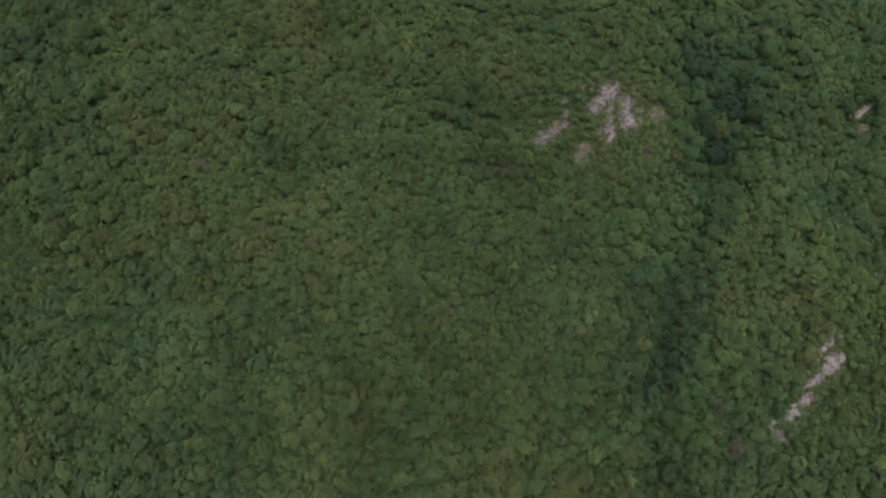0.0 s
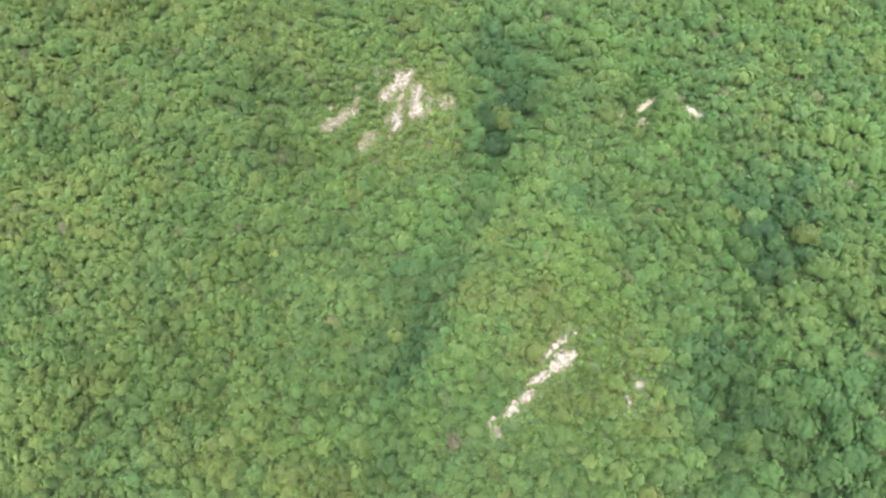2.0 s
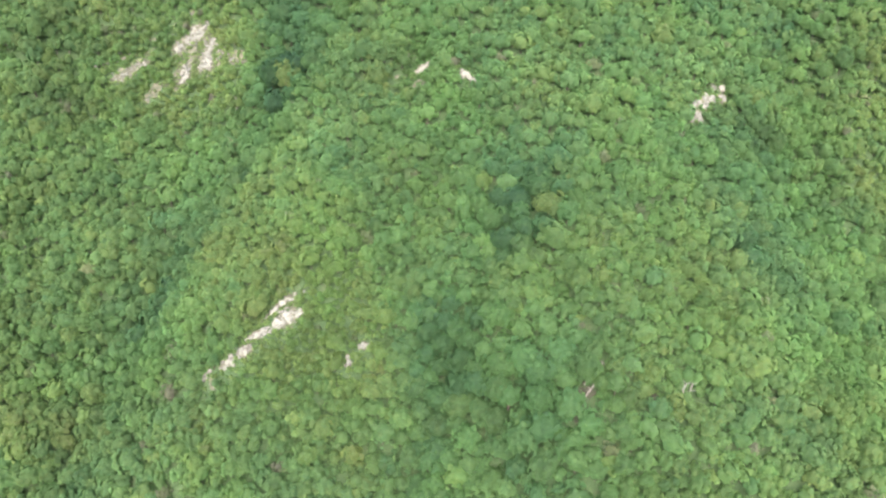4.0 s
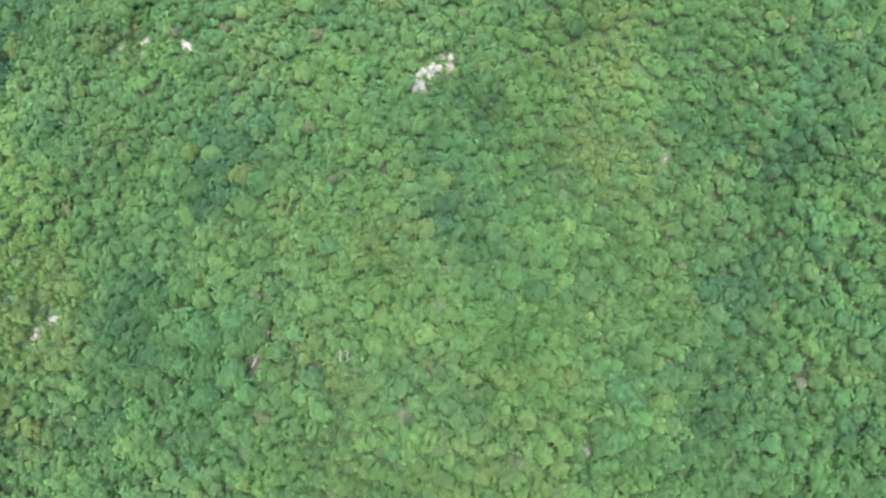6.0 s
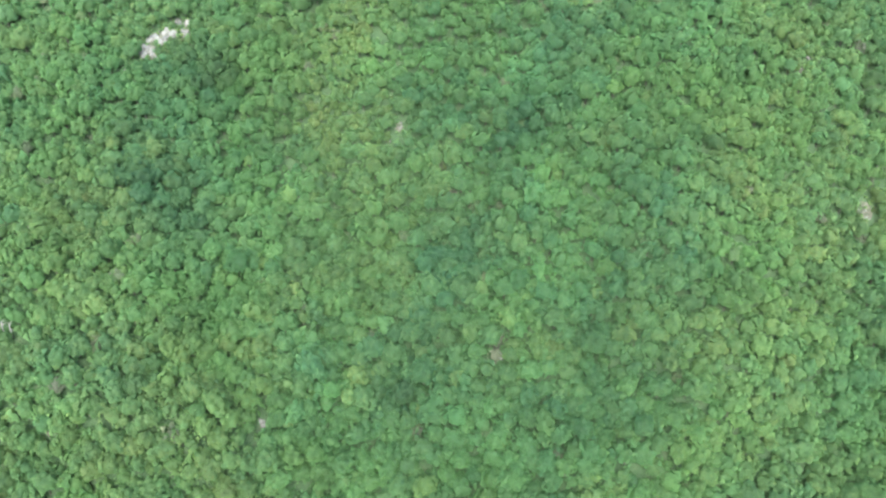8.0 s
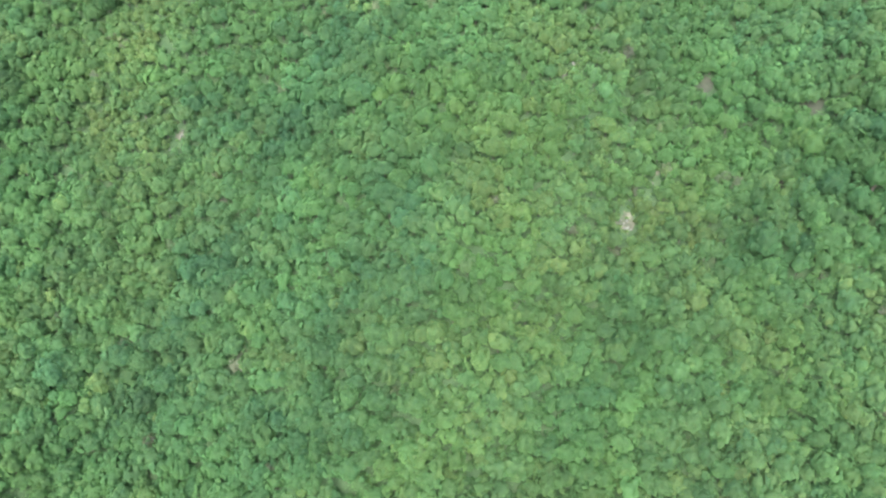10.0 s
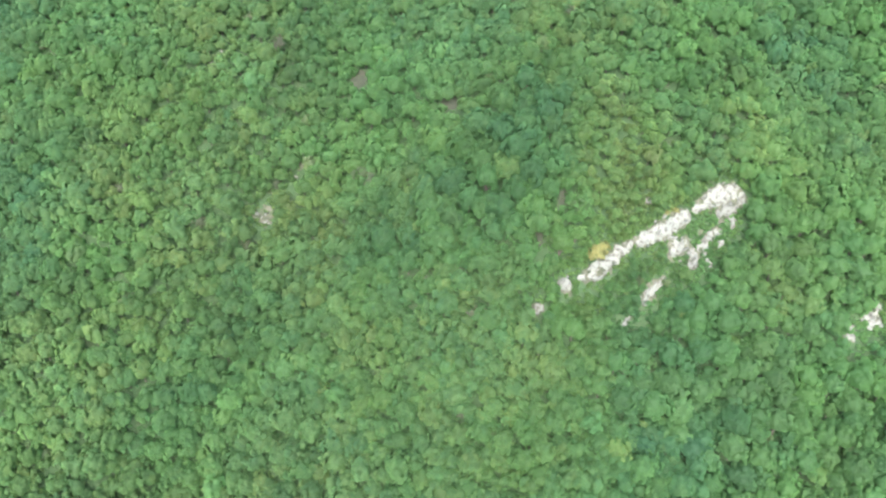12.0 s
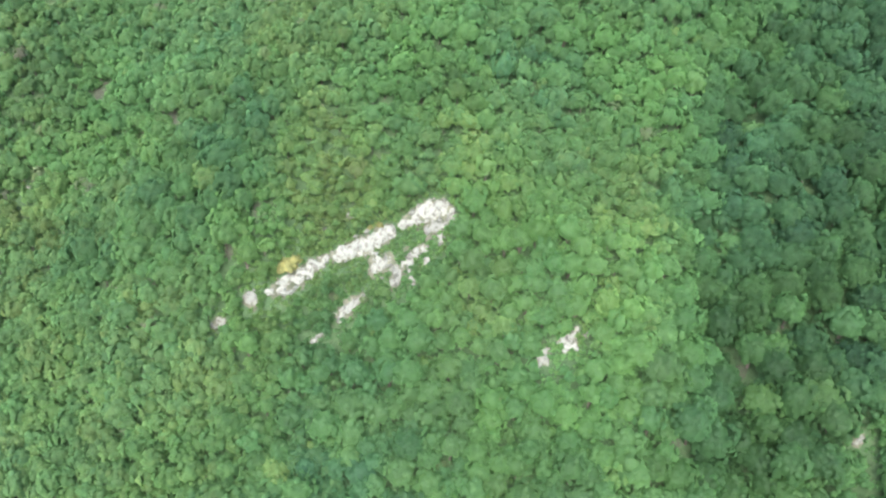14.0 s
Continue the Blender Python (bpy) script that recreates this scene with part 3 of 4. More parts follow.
def wood_fields(x, y, r):
    """Size, hue and lightness of the trees at the places x, y; the lightness includes painted shade of the ravines."""
    n = len(x)
    hue = 0.42 + 0.15 * smooth_noise(x, y, 26, 3.0) + 0.13 * smooth_noise(x, y, 70, 9.0) + 0.1 * smooth_noise(x, y, 9, 15.0) + r.normal(0, 0.055, n)
    light = 0.52 + 0.18 * smooth_noise(x, y, 14, 5.0) + 0.14 * smooth_noise(x, y, 6, 25.0) + r.normal(0, 0.08, n)
    shift, shade = np.zeros(n), np.zeros(n)
    size = np.interp(x, [-120, 20, 130, 200, 300, 420, 500, 560], [1.5, 1.3, 1.3, 1.4, 1.4, 1.3, 1.6, 2.1]) * np.interp(y, [130, 170, 220, 270], [1.12, 1.0, 0.9, 0.85]) * np.exp(r.normal(0, 0.32, n))
    # left end: lens vignetting put into the crowns as olive hue and lower lightness
    hue, light = hue + np.interp(x, [-120, 20, 90, 200, 480, 540], [0.12, 0.11, 0.05, 0.0, 0.0, -0.14]), light - np.interp(x, [-120, 20, 90], [0.16, 0.1, 0.0])
    # greener and taller in the hollows, drier and yellower on the spurs
    bulge = np.clip(ground_z(x, y) - 0.5 * (ground_z(x - 15, y) + ground_z(x + 15, y)), -5, 5)
    hue, light, size = hue + 0.02 * bulge, light + 0.014 * bulge, size * (1 - 0.045 * bulge)
    wx, wy = x + 7 * smooth_noise(x, y, 11, 21.0), y + 7 * smooth_noise(x, y, 11, 31.0)
    # zones darken the crowns' colour, ravine shade included
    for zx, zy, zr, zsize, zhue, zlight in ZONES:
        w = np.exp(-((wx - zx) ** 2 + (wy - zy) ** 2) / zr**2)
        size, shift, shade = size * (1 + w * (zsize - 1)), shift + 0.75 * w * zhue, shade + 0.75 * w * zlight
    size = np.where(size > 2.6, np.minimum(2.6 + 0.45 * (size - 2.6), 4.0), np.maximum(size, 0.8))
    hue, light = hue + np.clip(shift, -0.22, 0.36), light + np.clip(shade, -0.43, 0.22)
    odd = r.uniform(0, 1, n)
    odd = np.where((odd < 0.025) & (size > 1.9), 0.5, odd)
    hue = np.where(odd < 0.025, r.uniform(0.84, 1.0, n), np.where(odd > 0.985, r.uniform(0.55, 0.64, n), np.clip(hue, 0, 0.72)))
    return size, hue, np.where(odd > 0.985, light + 0.15, light)


def freshness(x, y):
    """How fresh and bright green the young leaves are at a place, 0 to 0.85."""
    n = noise.noise((x / 24, y / 24, 41.0)) + 0.8 * noise.noise((x / 7, y / 7, 47.0))
    n += 0.45 * noise.noise((x / 2.1, y / 2.1, 53.0))
    return min(0.85, max(0.0, 0.13 + 0.46 * n + float(np.interp(x, [-60, 100, 180, 440, 510], [-0.06, 0.02, 0.06, 0.08, 0.24]))))


def off_rock(t, gap, foot_free=True):
    """Which of the trees t leave the rock, its foot and the bare patches free."""
    keep = np.ones(len(t), bool)
    for x, y, w in BARRED:
        d = np.hypot(t[:, 0] - x, t[:, 1] - y) - w
        foot = np.minimum.reduce([np.hypot(t[:, 0] - x, t[:, 1] + k * t[:, 2] - y) for k in (0.8, 1.6, 2.4)]) - w
        keep &= (d > gap * t[:, 2]) & ((foot > 0.25 * t[:, 2]) | (not foot_free))
    for x, y, w in SCREE if foot_free else ():
        keep &= np.hypot(t[:, 0] - x, t[:, 1] + 0.8 * t[:, 2] - y) > w + 0.4 * t[:, 2]
    for x, y, w in PATCHES:
        keep &= np.hypot(t[:, 0] - x, t[:, 1] + 0.9 * t[:, 2] - y) > 0.6 * w + 0.3 * t[:, 2]
    return keep


def plan_trees(tries, close):
    """Crowns over the slope, the large ones first, each with room of its own: x, y, radius, hue, lightness."""
    x = rng.uniform(-150, 605, tries)
    y = seen_low(x) + rng.uniform(0, 1, tries) * (seen_high(x) - seen_low(x))
    size, hue, light = wood_fields(x, y, rng)
    order = np.argsort(-size * rng.uniform(0.75, 1.25, tries))
    cells, kept = {}, []
    for mx, my, mr, mh, ml in MARKED:
        kept.append((mx, my, mr, mh, ml))
        cells.setdefault((int(mx // 6), int(my // 6)), []).append((mx, my, mr))
    for i in order:
        px, py, pr = x[i], y[i], max(0.75, size[i])
        cx, cy = int(px // 6), int(py // 6)
        if any((px - a) ** 2 + (py - b) ** 2 < (close * (pr + c)) ** 2
               for u in (-1, 0, 1) for v in (-1, 0, 1) for a, b, c in cells.get((cx + u, cy + v), ())):
            continue
        cells.setdefault((cx, cy), []).append((px, py, pr))
        kept.append((px, py, pr, hue[i], light[i]))
    t = np.array(kept)
    keep = off_rock(t, 0.35)
    keep[: len(MARKED)] = True
    return t[keep]


TREES = plan_trees(110000, 0.54)
SHAPES = [crown_shape(40 + k, 8 + k % 4, 44, 1.7 + 0.14 * (k % 5), (0.13, 0.29)) for k in range(20)]
SMALL = [crown_shape(80 + k, 5 + k % 2, 23, 1.75 + 0.15 * (k % 4), (0.17, 0.36)) for k in range(16)]
LARGE = [crown_shape(120 + k, 42 + k % 6, 70, 1.5 + 0.14 * (k % 4), (0.06, 0.125)) for k in range(12)]
DOMES = [crown_shape(140 + k, 92 + 4 * (k % 5), 150, 1.5 + 0.12 * (k % 4), (0.045, 0.085), 0.74) for k in range(9)]
SHRUB = [crown_shape(160 + k, 0, 11, 1.3, (0.25, 0.5)) for k in range(10)]


def forest_mesh(name, trees, kinds, seed, lift=0.0):
    """All the crowns of a stretch joined; kinds tells which shapes serve a radius."""
    r = np.random.default_rng(seed)
    vs, fs, ts, n = [], [], [], 0
    z = ground_z(trees[:, 0], trees[:, 1])
    for (x, y, rad, hue, light), gz in zip(trees, z):
        kind = kinds(rad)
        v, f = kind[r.integers(len(kind))]
        a = r.uniform(0, 6.28)
        c, s = math.cos(a) * rad, math.sin(a) * rad
        high = rad * r.uniform(0.85, 1.2)
        foot = min(rad, 2.2) * r.uniform(0.0, 0.5) + lift
        w = np.empty_like(v)
        e = r.uniform(0.82, 1.22)
        w[:, 0], w[:, 1], w[:, 2] = x + c * e * v[:, 0] - s / e * v[:, 1], y + s * e * v[:, 0] + c / e * v[:, 1], gz + foot + high * v[:, 2]
        vs.append(w), fs.append(f + n)
        own = np.repeat(r.normal(0, 1, (len(v) // 6 + 1, 2)), 6, axis=0)[: len(v)] * (0.045, 0.06)
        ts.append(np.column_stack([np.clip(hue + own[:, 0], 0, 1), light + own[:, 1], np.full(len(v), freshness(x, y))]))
        n += len(v)
    return mesh_of(name, np.concatenate(vs), np.concatenate(fs), LEAF, np.concatenate(ts))


near = (np.hypot((TREES[:, 0] - 497) / 62, (TREES[:, 1] - 163) / 24) < 1)
near &= np.cumsum(near) <= 280
near[: len(MARKED)] = True
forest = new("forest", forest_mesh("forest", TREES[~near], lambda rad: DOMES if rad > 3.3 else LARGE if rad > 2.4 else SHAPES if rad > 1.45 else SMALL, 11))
tagged(forest, "dense scrubby broadleaf forest in fresh spring green", "forest", kind="stuff")

# their trunks
bv, bf = trunk_shape(3, 0.09, 1.0)
stems = TREES[~near]
stems = stems[stems[:, 2] > 1.0]
sz = ground_z(stems[:, 0], stems[:, 1])
tv = np.concatenate([bv * (rad, rad, rad) + (x, y, z) for (x, y, rad, _, _), z in zip(stems, sz)])
tf = np.concatenate([bf + 6 * k for k in range(len(stems))])
trunks = new("forest_trunks", mesh_of("forest_trunks", tv, tf, BARK))
tagged(trunks, "grey-brown tree trunks standing under the forest crowns", "trunks", kind="stuff")

# low growth that fills the gaps between the crowns
ux = rng.uniform(-150, 605, 9000)
uy = seen_low(ux) + rng.uniform(0, 1, 9000) * (seen_high(ux) - seen_low(ux))
usize, uhue, ulight = wood_fields(ux, uy, rng)
LOWER = np.stack([ux, uy, rng.uniform(0.85, 1.4, 9000), np.clip(uhue, 0, 0.6), ulight], 1)
LOWER = LOWER[off_rock(LOWER, 0.5)]
ux = rng.uniform(-150, 130, 3500)
uy = seen_low(ux) + rng.uniform(0, 1, 3500) * (seen_high(ux) - seen_low(ux))
usize, uhue, ulight = wood_fields(ux, uy, rng)
MORE = np.stack([ux, uy, rng.uniform(0.9, 1.35, 3500), np.clip(uhue, 0, 0.6), ulight], 1)
LOWER = np.concatenate([LOWER, MORE[off_rock(MORE, 0.5)]])
ux, uy = rng.uniform(400, 590, 1800), rng.uniform(125, 200, 1800)
usize, uhue, ulight = wood_fields(ux, uy, rng)
MORE = np.stack([ux, uy, rng.uniform(0.9, 1.7, 1800), np.clip(uhue, 0, 0.6), ulight], 1)
LOWER = np.concatenate([LOWER, MORE[off_rock(MORE, 0.5)]])
undergrowth = new("undergrowth", forest_mesh("undergrowth", LOWER, lambda rad: SHRUB, 12, 1.65))
tagged(undergrowth, "low green shrubs filling gaps beneath the forest crowns", "undergrowth", kind="stuff")

# the woods that go on beyond, coarser
gx, gy = np.meshgrid(np.arange(-420, 880, 10.5), np.arange(-260, 500, 10.5))
gx, gy = gx.ravel() + rng.uniform(-3.6, 3.6, gx.size), gy.ravel() + rng.uniform(-3.6, 3.6, gy.size)
outside = (gx < -152) | (gx > 607) | (gy < seen_low(gx) - 1) | (gy > seen_high(gx) + 1)
gx, gy = gx[outside], gy[outside]
n_far = len(gx)
FAR = np.stack([gx, gy, rng.uniform(5.4, 7.6, n_far), np.clip(rng.normal(0.4, 0.12, n_far), 0, 0.8), rng.normal(0.5, 0.1, n_far)], 1)
COARSE = [crown_shape(200 + k, 0, 8, 0.95, (0.3, 0.55)) for k in range(8)]
far_woods = new("far_woods", forest_mesh("far_woods", FAR, lambda rad: COARSE, 14))
tagged(far_woods, "green forest going on over the hill and valley", "forest", kind="stuff")

# low scrub and tufts round the rock
at = BARRED[rng.integers(0, len(BARRED), 6500)]
away, turn = np.abs(rng.normal(0, 4.0, 6500)) + at[:, 2], rng.uniform(0, 6.28, 6500)
sx, sy = at[:, 0] + away * np.cos(turn), at[:, 1] + away * np.sin(turn)
ssize, shue, slight = wood_fields(sx, sy, rng)
TUFTS = np.stack([sx, sy, rng.uniform(0.25, 0.6, 6500), np.clip(shue + 0.06, 0, 0.84), slight + 0.08], 1)
stony = np.zeros(len(TUFTS), bool)
for x, y, rad in SCREE:
    stony |= np.hypot(sx - x, sy - y) < rad
TUFTS = TUFTS[off_rock(TUFTS, 0.12, False) & ~(stony & (rng.uniform(0, 1, len(TUFTS)) < 0.5))]
scrub = new("scrub", forest_mesh("scrub", TUFTS, lambda rad: SHRUB, 13))
tagged(scrub, "low olive-green scrub and tufts around the bare rock", "scrub", kind="stuff")


# ---------------------------------------------------------------- trees that can be told apart
def part(name, me, parent, label=""):
    ob = new(name, me)
    ob.parent = parent
    if label:
        ob["label"] = label
    return ob


def hue_word(hue, light):
    if hue > 0.9:
        return "grey-brown, half-bare"
    if hue > 0.8:
        return "olive-brown"
    if hue > 0.6:
        return "yellow-green" if light > 0.55 else "dull yellow-green"
    if hue > 0.3:
        return "fresh green" if light > 0.5 else "mid-green"
    return "dark blue-green"


TRUNKS = [mesh_of("trunk", *trunk_shape(6, 0.11, 1.5, (0.1 * k - 0.1, 0.08)), BARK) for k in range(3)]
CROWN_MESHES = {}


def bough_shape(k):
    """A tapered limb from the trunk up and out into the crown."""
    v, f = trunk_shape(4, 0.05, 0.8, (0.55, 0.1 * k))
    return v + (0.02, 0, 0.65), f


BOUGHS = [mesh_of("limb", *bough_shape(k), BARK) for k in range(3)]


def tree(x, y, rad, hue, light, k):
    """One tree of its own: trunk and crown on an empty at its foot."""
    hue, light = max(0.0, round(hue * 12) / 12), max(0.0, round(light * 8) / 8)
    kind = DOMES if rad > 3.2 else LARGE if rad > 2.3 else SHAPES
    fresh = round(freshness(x, y) * 6) / 6
    key = (len(kind), k % len(kind), hue, light, fresh)
    if key not in CROWN_MESHES:
        v, f = kind[k % len(kind)]
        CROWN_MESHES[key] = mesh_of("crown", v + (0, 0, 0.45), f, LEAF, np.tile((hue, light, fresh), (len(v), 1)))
    ob = new("broadleaf_tree")
    size = "large" if rad > 2.6 else "small" if rad < 1.4 else "medium"
    tagged(ob, f"{size} broadleaf tree with a {hue_word(hue, light)} rounded crown on the slope", "tree", "trees of the slope")
    part("crown", CROWN_MESHES[key], ob)
    trunk = part("trunk", TRUNKS[k % 3], ob, "grey-brown trunk")
    for i in range(3):
        part("limb", BOUGHS[i], trunk).rotation_euler = (0, 0, 2.1 * i + 0.4 * k)
    ob.matrix_basis = Matrix.Translation((x, y, float(ground_z(x, y)))) @ pose(0, 0, 0, 0, 0, 47.0 * k) @ Matrix.Diagonal((rad, rad, rad * (0.9 + 0.05 * (k % 5)), 1))
    return ob


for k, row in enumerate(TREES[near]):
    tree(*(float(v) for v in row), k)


# ---------------------------------------------------------------- yellow flowering shrubs by the rock
v, f = crown_shape(190, 16, 90, 1.5, (0.1, 0.2), 0.7)
BLOOM = mesh_of("blossom", v, f, BLOSSOM)
for k, (x, y, rad) in enumerate(BLOOMS):
    ob = new("flowering_shrub")
    tagged(ob, "low shrub covered in yellow blossom beside white rock", "shrub", "yellow shrubs")
    part("blossom", BLOOM, ob)
    part("trunk", TRUNKS[k % 3], ob, "grey-brown stem")
    ob.matrix_basis = Matrix.Translation((x, y, float(ground_z(x, y)))) @ pose(0, 0, 0, 0, 0, 70.0 * k) @ Matrix.Diagonal((rad, rad, 0.85 * rad, 1))


# ---------------------------------------------------------------- rock
def stone_mesh(seed):
    """An angular block of limestone about one metre in radius."""
    r = np.random.default_rng(seed)
    bm = bmesh.new()
    p = r.normal(0, 1, (20, 3))
    p /= np.linalg.norm(p, axis=1)[:, None]
    for q in p * r.uniform(0.75, 1.1, (20, 1)) * (1, 0.8, 0.7):
        bm.verts.new(q)
    bmesh.ops.convex_hull(bm, input=bm.verts)
    loose = [v for v in bm.verts if not v.link_faces]
    bmesh.ops.delete(bm, geom=loose, context="VERTS")
    me = bpy.data.meshes.new("stone")
    bm.to_mesh(me)
    bm.free()
    me.materials.append(LIMESTONE)
    return me


STONES = [stone_mesh(300 + k) for k in range(14)]


def bed_mesh(strip, base, r, wide=0.86, flat=False):
    """The solid rock of a strip: a ragged rib of ledges that rises out of the slope; flat: a sheet of rubble spread round it."""
    line = strip_walk(strip, 0.36)
    (x0, y0, w0, t0), (x1, y1, w1, t1) = line[0], line[-1]
    for k in (1, 2):
        line = [(x0 - 0.33 * k * math.cos(t0), y0 - 0.33 * k * math.sin(t0), w0, t0), *line, (x1 + 0.33 * k * math.cos(t1), y1 + 0.33 * k * math.sin(t1), w1, t1)]
    across = np.linspace(-1, 1, 17 if not flat else 9)
    rows = []
    shift = r.uniform(0, 50)
    for k, (x, y, w, turn) in enumerate(line):
        end = min(1.0, (k + 0.9) / 2, (len(line) - k - 0.1) / 2)
        half = 0.5 * wide * w * (0.95 + 0.75 * noise.noise((k * 0.45, shift, 0.0)) + 0.45 * noise.noise((k * 1.3, shift, 4.0))) * end
        skew = 0.3 * w * noise.noise((k * 0.3, shift, 9.0))
        px = x - math.sin(turn) * (half * across + skew)
        py = y + math.cos(turn) * (half * across + skew)
        if flat:
            rise = np.array([0.16 + 0.12 * noise.noise((a * 0.9, b * 0.9, shift)) for a, b in zip(px, py)]) - 0.3 * (np.abs(across) > 0.99)
        else:
            crack = np.array([max(0.0, 0.1 - abs(noise.noise((a * 1.0, b * 0.45, shift + 7)))) * 9 for a, b in zip(px, py)])
            rough = np.array([0.9 * noise.noise((a * 0.55, b * 0.5, shift)) + 0.4 * noise.noise((a * 2.2, b * 1.5, shift)) for a, b in zip(px, py)]) - crack
            rise = (1 - np.abs(across) ** 4) * (0.25 + 0.16 * w) * end + 0.75 * rough * (np.abs(across) < 0.99) - 0.35 * (np.abs(across) > 0.99)
        rows.append(np.stack([px, py, ground_z(px, py) + rise], 1))
    v = np.concatenate(rows) - np.array(base)
    i = np.arange(len(v)).reshape(len(rows), len(across))
    a, b, c, d = (q.ravel() for q in (i[:-1, :-1], i[:-1, 1:], i[1:, 1:], i[1:, :-1]))
    return mesh_of("rubble" if flat else "rock_bed", v, np.concatenate([np.stack([a, d, c], 1), np.stack([a, c, b], 1)]), RUBBLE if flat else LIMESTONE, smooth=False)


def build_outcrop(label, strips, loose, r):
    """An outcrop along its strips: beds of rock with blocks broken from them, or, where loose, blocks strewn over rubble."""
    x, y, *_ = strip_walk(strips[0], 1.0)[0]
    base = Vector((x, y, float(ground_z(x, y))))
    ob = new("rock_outcrop")
    tagged(ob, label, "rock", "limestone outcrops")
    ob.matrix_basis = Matrix.Translation(base)
    for strip in strips:
        part("rubble", bed_mesh(strip, base, r, 1.6 if loose else 1.2, True), ob, "tan stony rubble")
        if not loose:
            part("rock_bed", bed_mesh(strip, base, r, 0.8 if max(w for _, _, w in strip) > 1.8 else 1.35), ob)
        elif max(w for _, _, w in strip) > 2.5:
            part("rock_bed", bed_mesh(strip, base, r, 0.34), ob)
        for sx, sy, w, turn in strip_walk(strip, 0.7):
            for _ in range(max(1, round(w / (0.9 if not loose else 0.42)))):
                if r.uniform() < (0.45 if not loose else 0.25) and len(strip) > 2:
                    continue
                side = r.uniform(-0.5, 0.5) * w * (1.1 if not loose else 1.5)
                px, py = sx - math.sin(turn) * side + r.normal(0, 0.2), sy + math.cos(turn) * side + r.normal(0, 0.2)
                size = min(0.6 if not loose else 0.5, max(0.34, w * 0.24)) * r.choice((0.45, 0.6, 0.8, 1.15)) * r.uniform(0.8, 1.2)
                st = part("stone", STONES[r.integers(len(STONES))], ob)
                st.matrix_basis = (Matrix.Translation(Vector((px, py, float(ground_z(px, py)) + size * r.uniform(0.0, 0.3) + (0.12 * w if not loose else 0.2))) - base)
                                   @ pose(0, 0, 0, r.uniform(-25, 25), r.uniform(-25, 25), math.degrees(turn) + r.normal(0, 30))
                                   @ Matrix.Diagonal((size * r.uniform(0.8, 2.0), size * r.uniform(0.6, 1.0), size * r.uniform(0.7, 1.4), 1)))
    if loose:
        near = [p for strip in strips for p in strip_walk(strip, 1.0)]
        for _ in range(2 * len(near)):
            sx, sy, w, _ = near[r.integers(len(near))]
            px, py = sx + r.normal(0, 2.6), sy + r.normal(0, 2.2)
            size = r.uniform(0.18, 0.42)
            st = part("stone", STONES[r.integers(len(STONES))], ob)
            st.matrix_basis = (Matrix.Translation(Vector((px, py, float(ground_z(px, py)) + 0.7 * size)) - base) @ pose(0, 0, 0, 0, 0, r.uniform(0, 180))
                               @ Matrix.Diagonal((1.6 * size, size, 1.5 * size, 1)))
    return ob


rocks = np.random.default_rng(21)
for label, strips in OUTCROPS:
    build_outcrop(label, strips, label.endswith(("upper slope", "thin scrub")), rocks)


# ---------------------------------------------------------------- bare ground
def bare_patch(x, y, rad, mat, seed):
    """A thin sheet of bare ground with a ragged edge, laid on the slope."""
    turns, rings = 28, 6
    v = [(0.0, 0.0)]
    for k in range(1, rings + 1):
        for i in range(turns):
            a = i * 2 * math.pi / turns
            reach = rad * k / rings * (1 + 0.45 * noise.noise((math.cos(a) * 1.3 + seed, math.sin(a) * 1.3, k * 0.1)))
            v.append((reach * math.cos(a), reach * math.sin(a)))
    v = np.array(v)
    f = [(0, 1 + i, 1 + (i + 1) % turns) for i in range(turns)]
    for k in range(rings - 1):
        for i in range(turns):
            a, b = 1 + k * turns + i, 1 + k * turns + (i + 1) % turns
            f += [(a, a + turns, b + turns), (a, b + turns, b)]
    edge = np.hypot(*v.T) > 0.8 * rad
    z = ground_z(x + v[:, 0], y + v[:, 1]) + np.where(edge, 0.03, 0.12 + 0.05 * np.sin(v[:, 0] * 3) * np.sin(v[:, 1] * 3.7))
    base = float(ground_z(x, y))
    ob = new("bare_ground", mesh_of("bare_ground", np.column_stack([v, z - base]), np.array(f), mat))
    ob.location = (x, y, base)
    return ob


for k, (x, y, rad) in enumerate(SCREE):
    tagged(bare_patch(x, y, rad, RUBBLE, 3.7 * k), "tan stony rubble between pale limestone blocks", "stony ground", kind="structure")
for k, (x, y, rad) in enumerate(PATCHES):
    tagged(bare_patch(x, y, rad, BARE, 90 + 2.9 * k), "patch of bare brown soil among the trees", "bare soil", kind="structure")


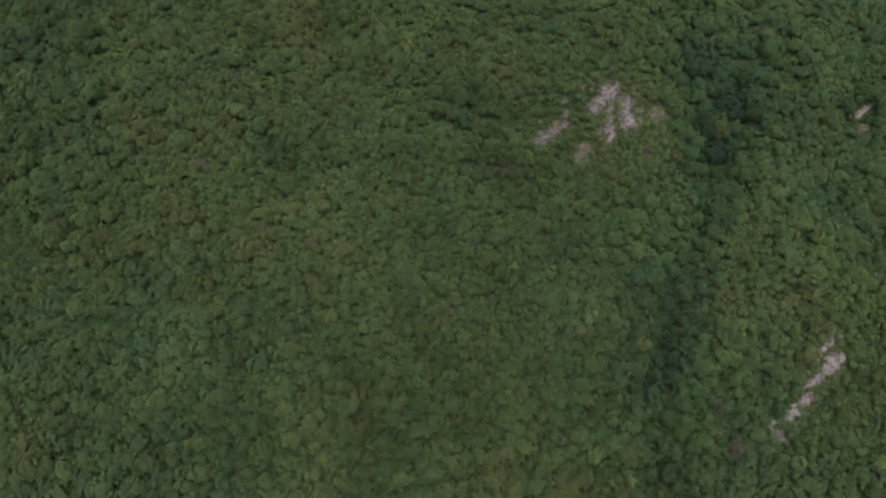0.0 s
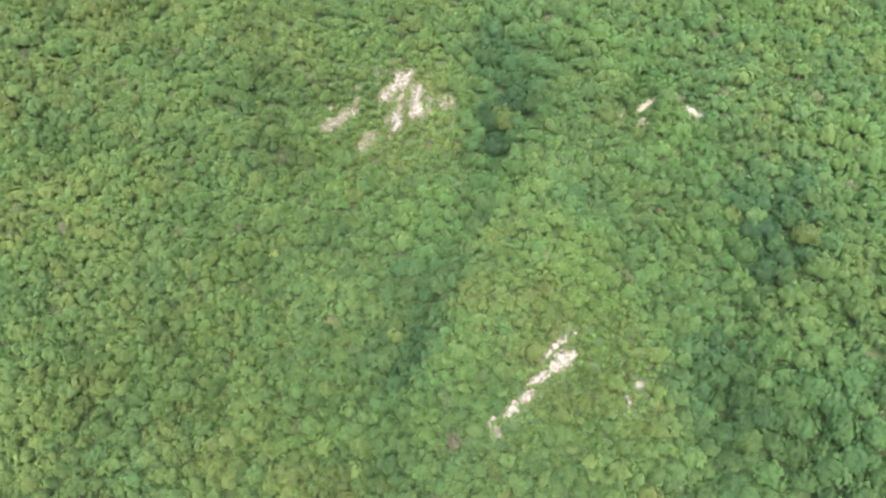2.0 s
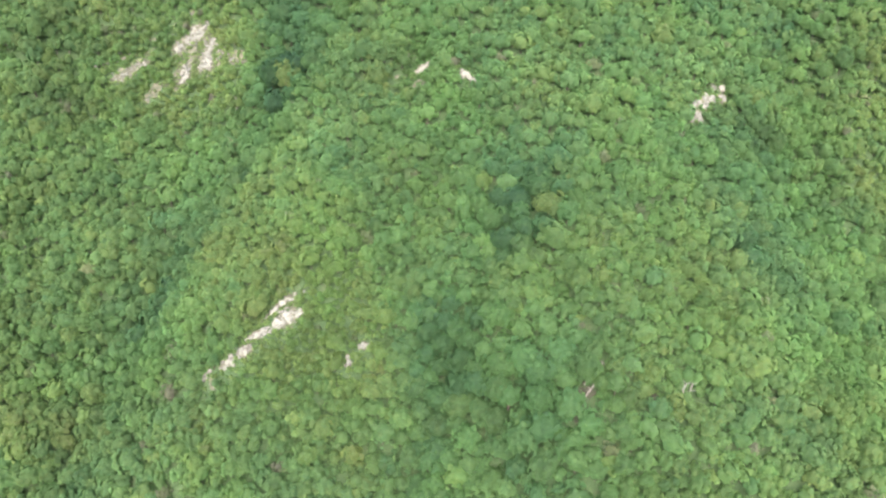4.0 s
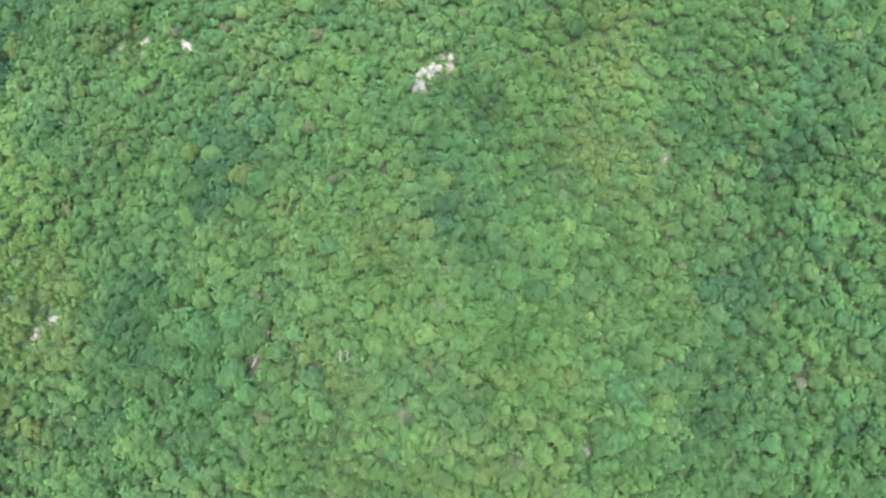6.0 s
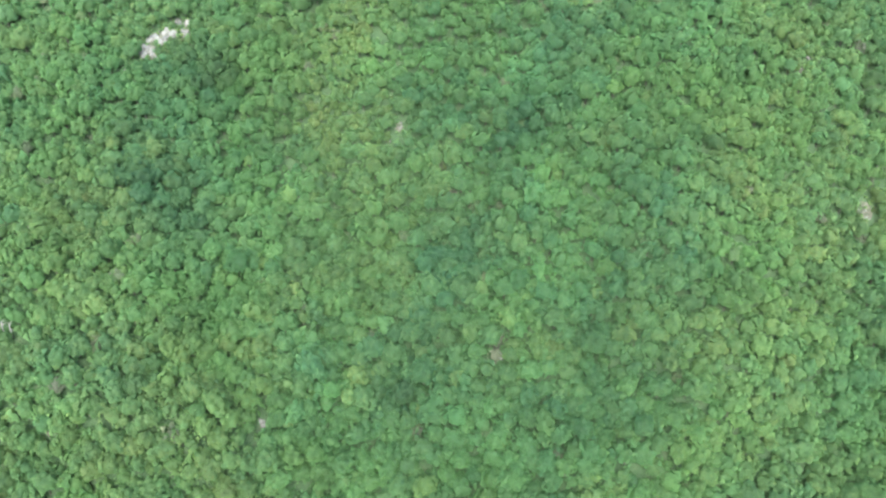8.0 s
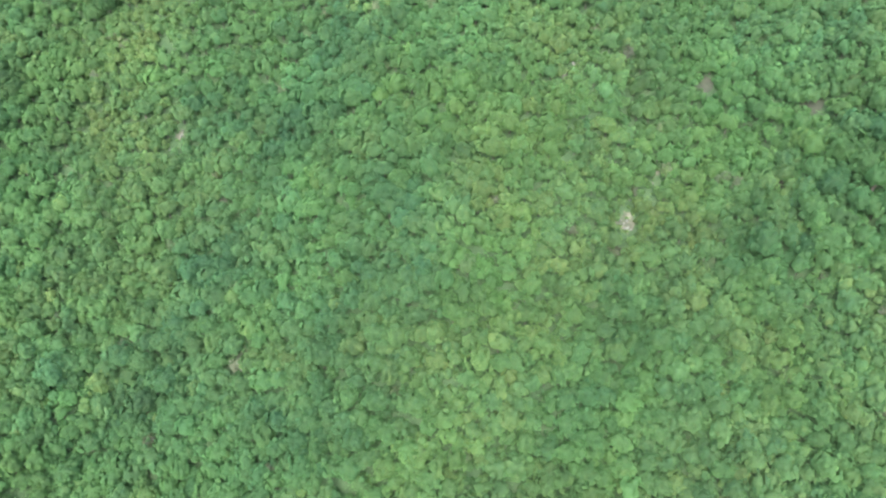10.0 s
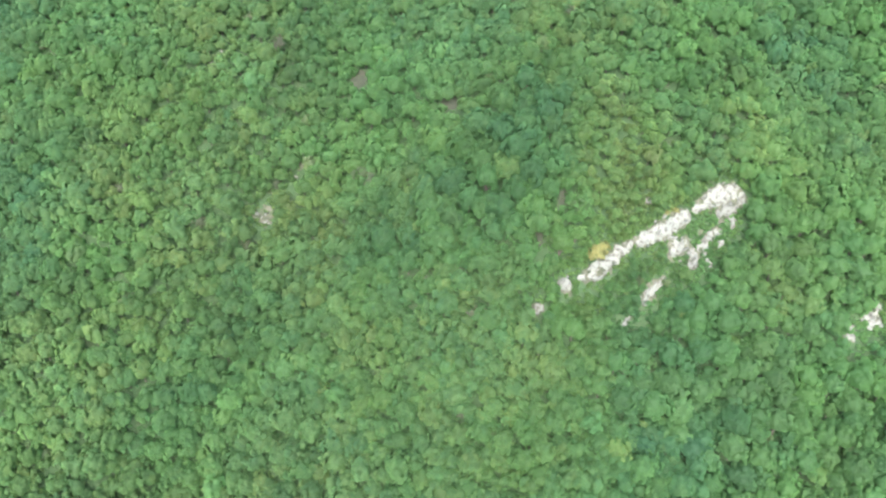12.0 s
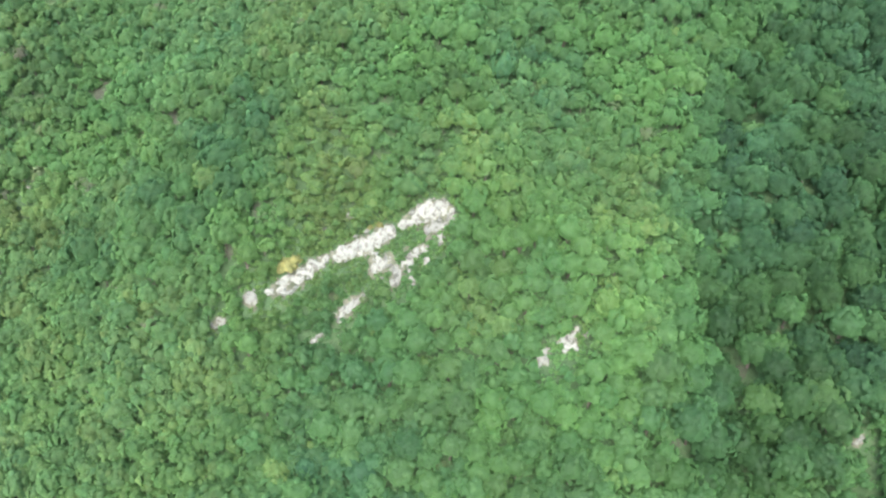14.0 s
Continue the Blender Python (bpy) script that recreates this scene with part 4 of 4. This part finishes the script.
# ---------------------------------------------------------------- dead trees
def bough_mesh(name, points, thick, thin):
    """A tapered, slightly crooked limb along points, six sides round."""
    rows = []
    for k, p in enumerate(points):
        r = thick + (thin - thick) * k / (len(points) - 1)
        rows.append([(p[0] + r * math.cos(i * math.pi / 3), p[1] + r * math.sin(i * math.pi / 3), p[2]) for i in range(6)])
    v = np.array(rows).reshape(-1, 3)
    f = []
    for k in range(len(points) - 1):
        for i in range(6):
            a, b = 6 * k + i, 6 * k + (i + 1) % 6
            f += [(a, b, b + 6), (a, b + 6, a + 6)]
    return mesh_of(name, v, np.array(f), DEAD)


def dead_tree(x, y, high, lean, seed, label):
    r = np.random.default_rng(seed)
    ob = new("dead_tree")
    tagged(ob, label, "dead tree", "dead trees")
    stem = [(lean[0] * k / 5 + r.normal(0, 0.06), lean[1] * k / 5 + r.normal(0, 0.06), high * k / 5 - 0.3) for k in range(6)]
    trunk = part("trunk", bough_mesh("trunk", stem, 0.17, 0.06), ob)
    for n in range(7):
        k = 2 + n % 4
        a, reach = r.uniform(0, 6.28), high * r.uniform(0.16, 0.32)
        p = stem[k]
        part("branch", bough_mesh("branch", [(p[0] + reach * f * math.cos(a), p[1] + reach * f * math.sin(a), p[2] + 0.8 * reach * f + 0.1 * r.normal()) for f in (0, 0.35, 0.7, 1)], 0.06, 0.02), trunk)
    ob.location = (x, y, float(ground_z(x, y)))


for k, (x, y, high, lx, ly) in enumerate([(187.6, 140.2, 5.0, 0.3, 0.1), (167.8, 142.3, 4.0, 1.6, 0.4), (189.0, 140.7, 4.5, 0.3, -0.2), (292.5, 154.8, 3.5, 0.2, 0.1), (305.3, 205.6, 4.5, 0.6, 0.2), (72.9, 220.4, 4.0, 0.2, 0.0), (89.3, 216.1, 4.0, 0.4, 0.1), (167.7, 145.0, 4.0, 1.2, 0.3), (170.7, 146.7, 4.0, 0.4, 0.2)]):
    dead_tree(x, y, high, (lx, ly), 500 + k, "bare pale grey dead tree standing between green crowns" if lx < 1 else "pale dead trunk leaning over bare soil")
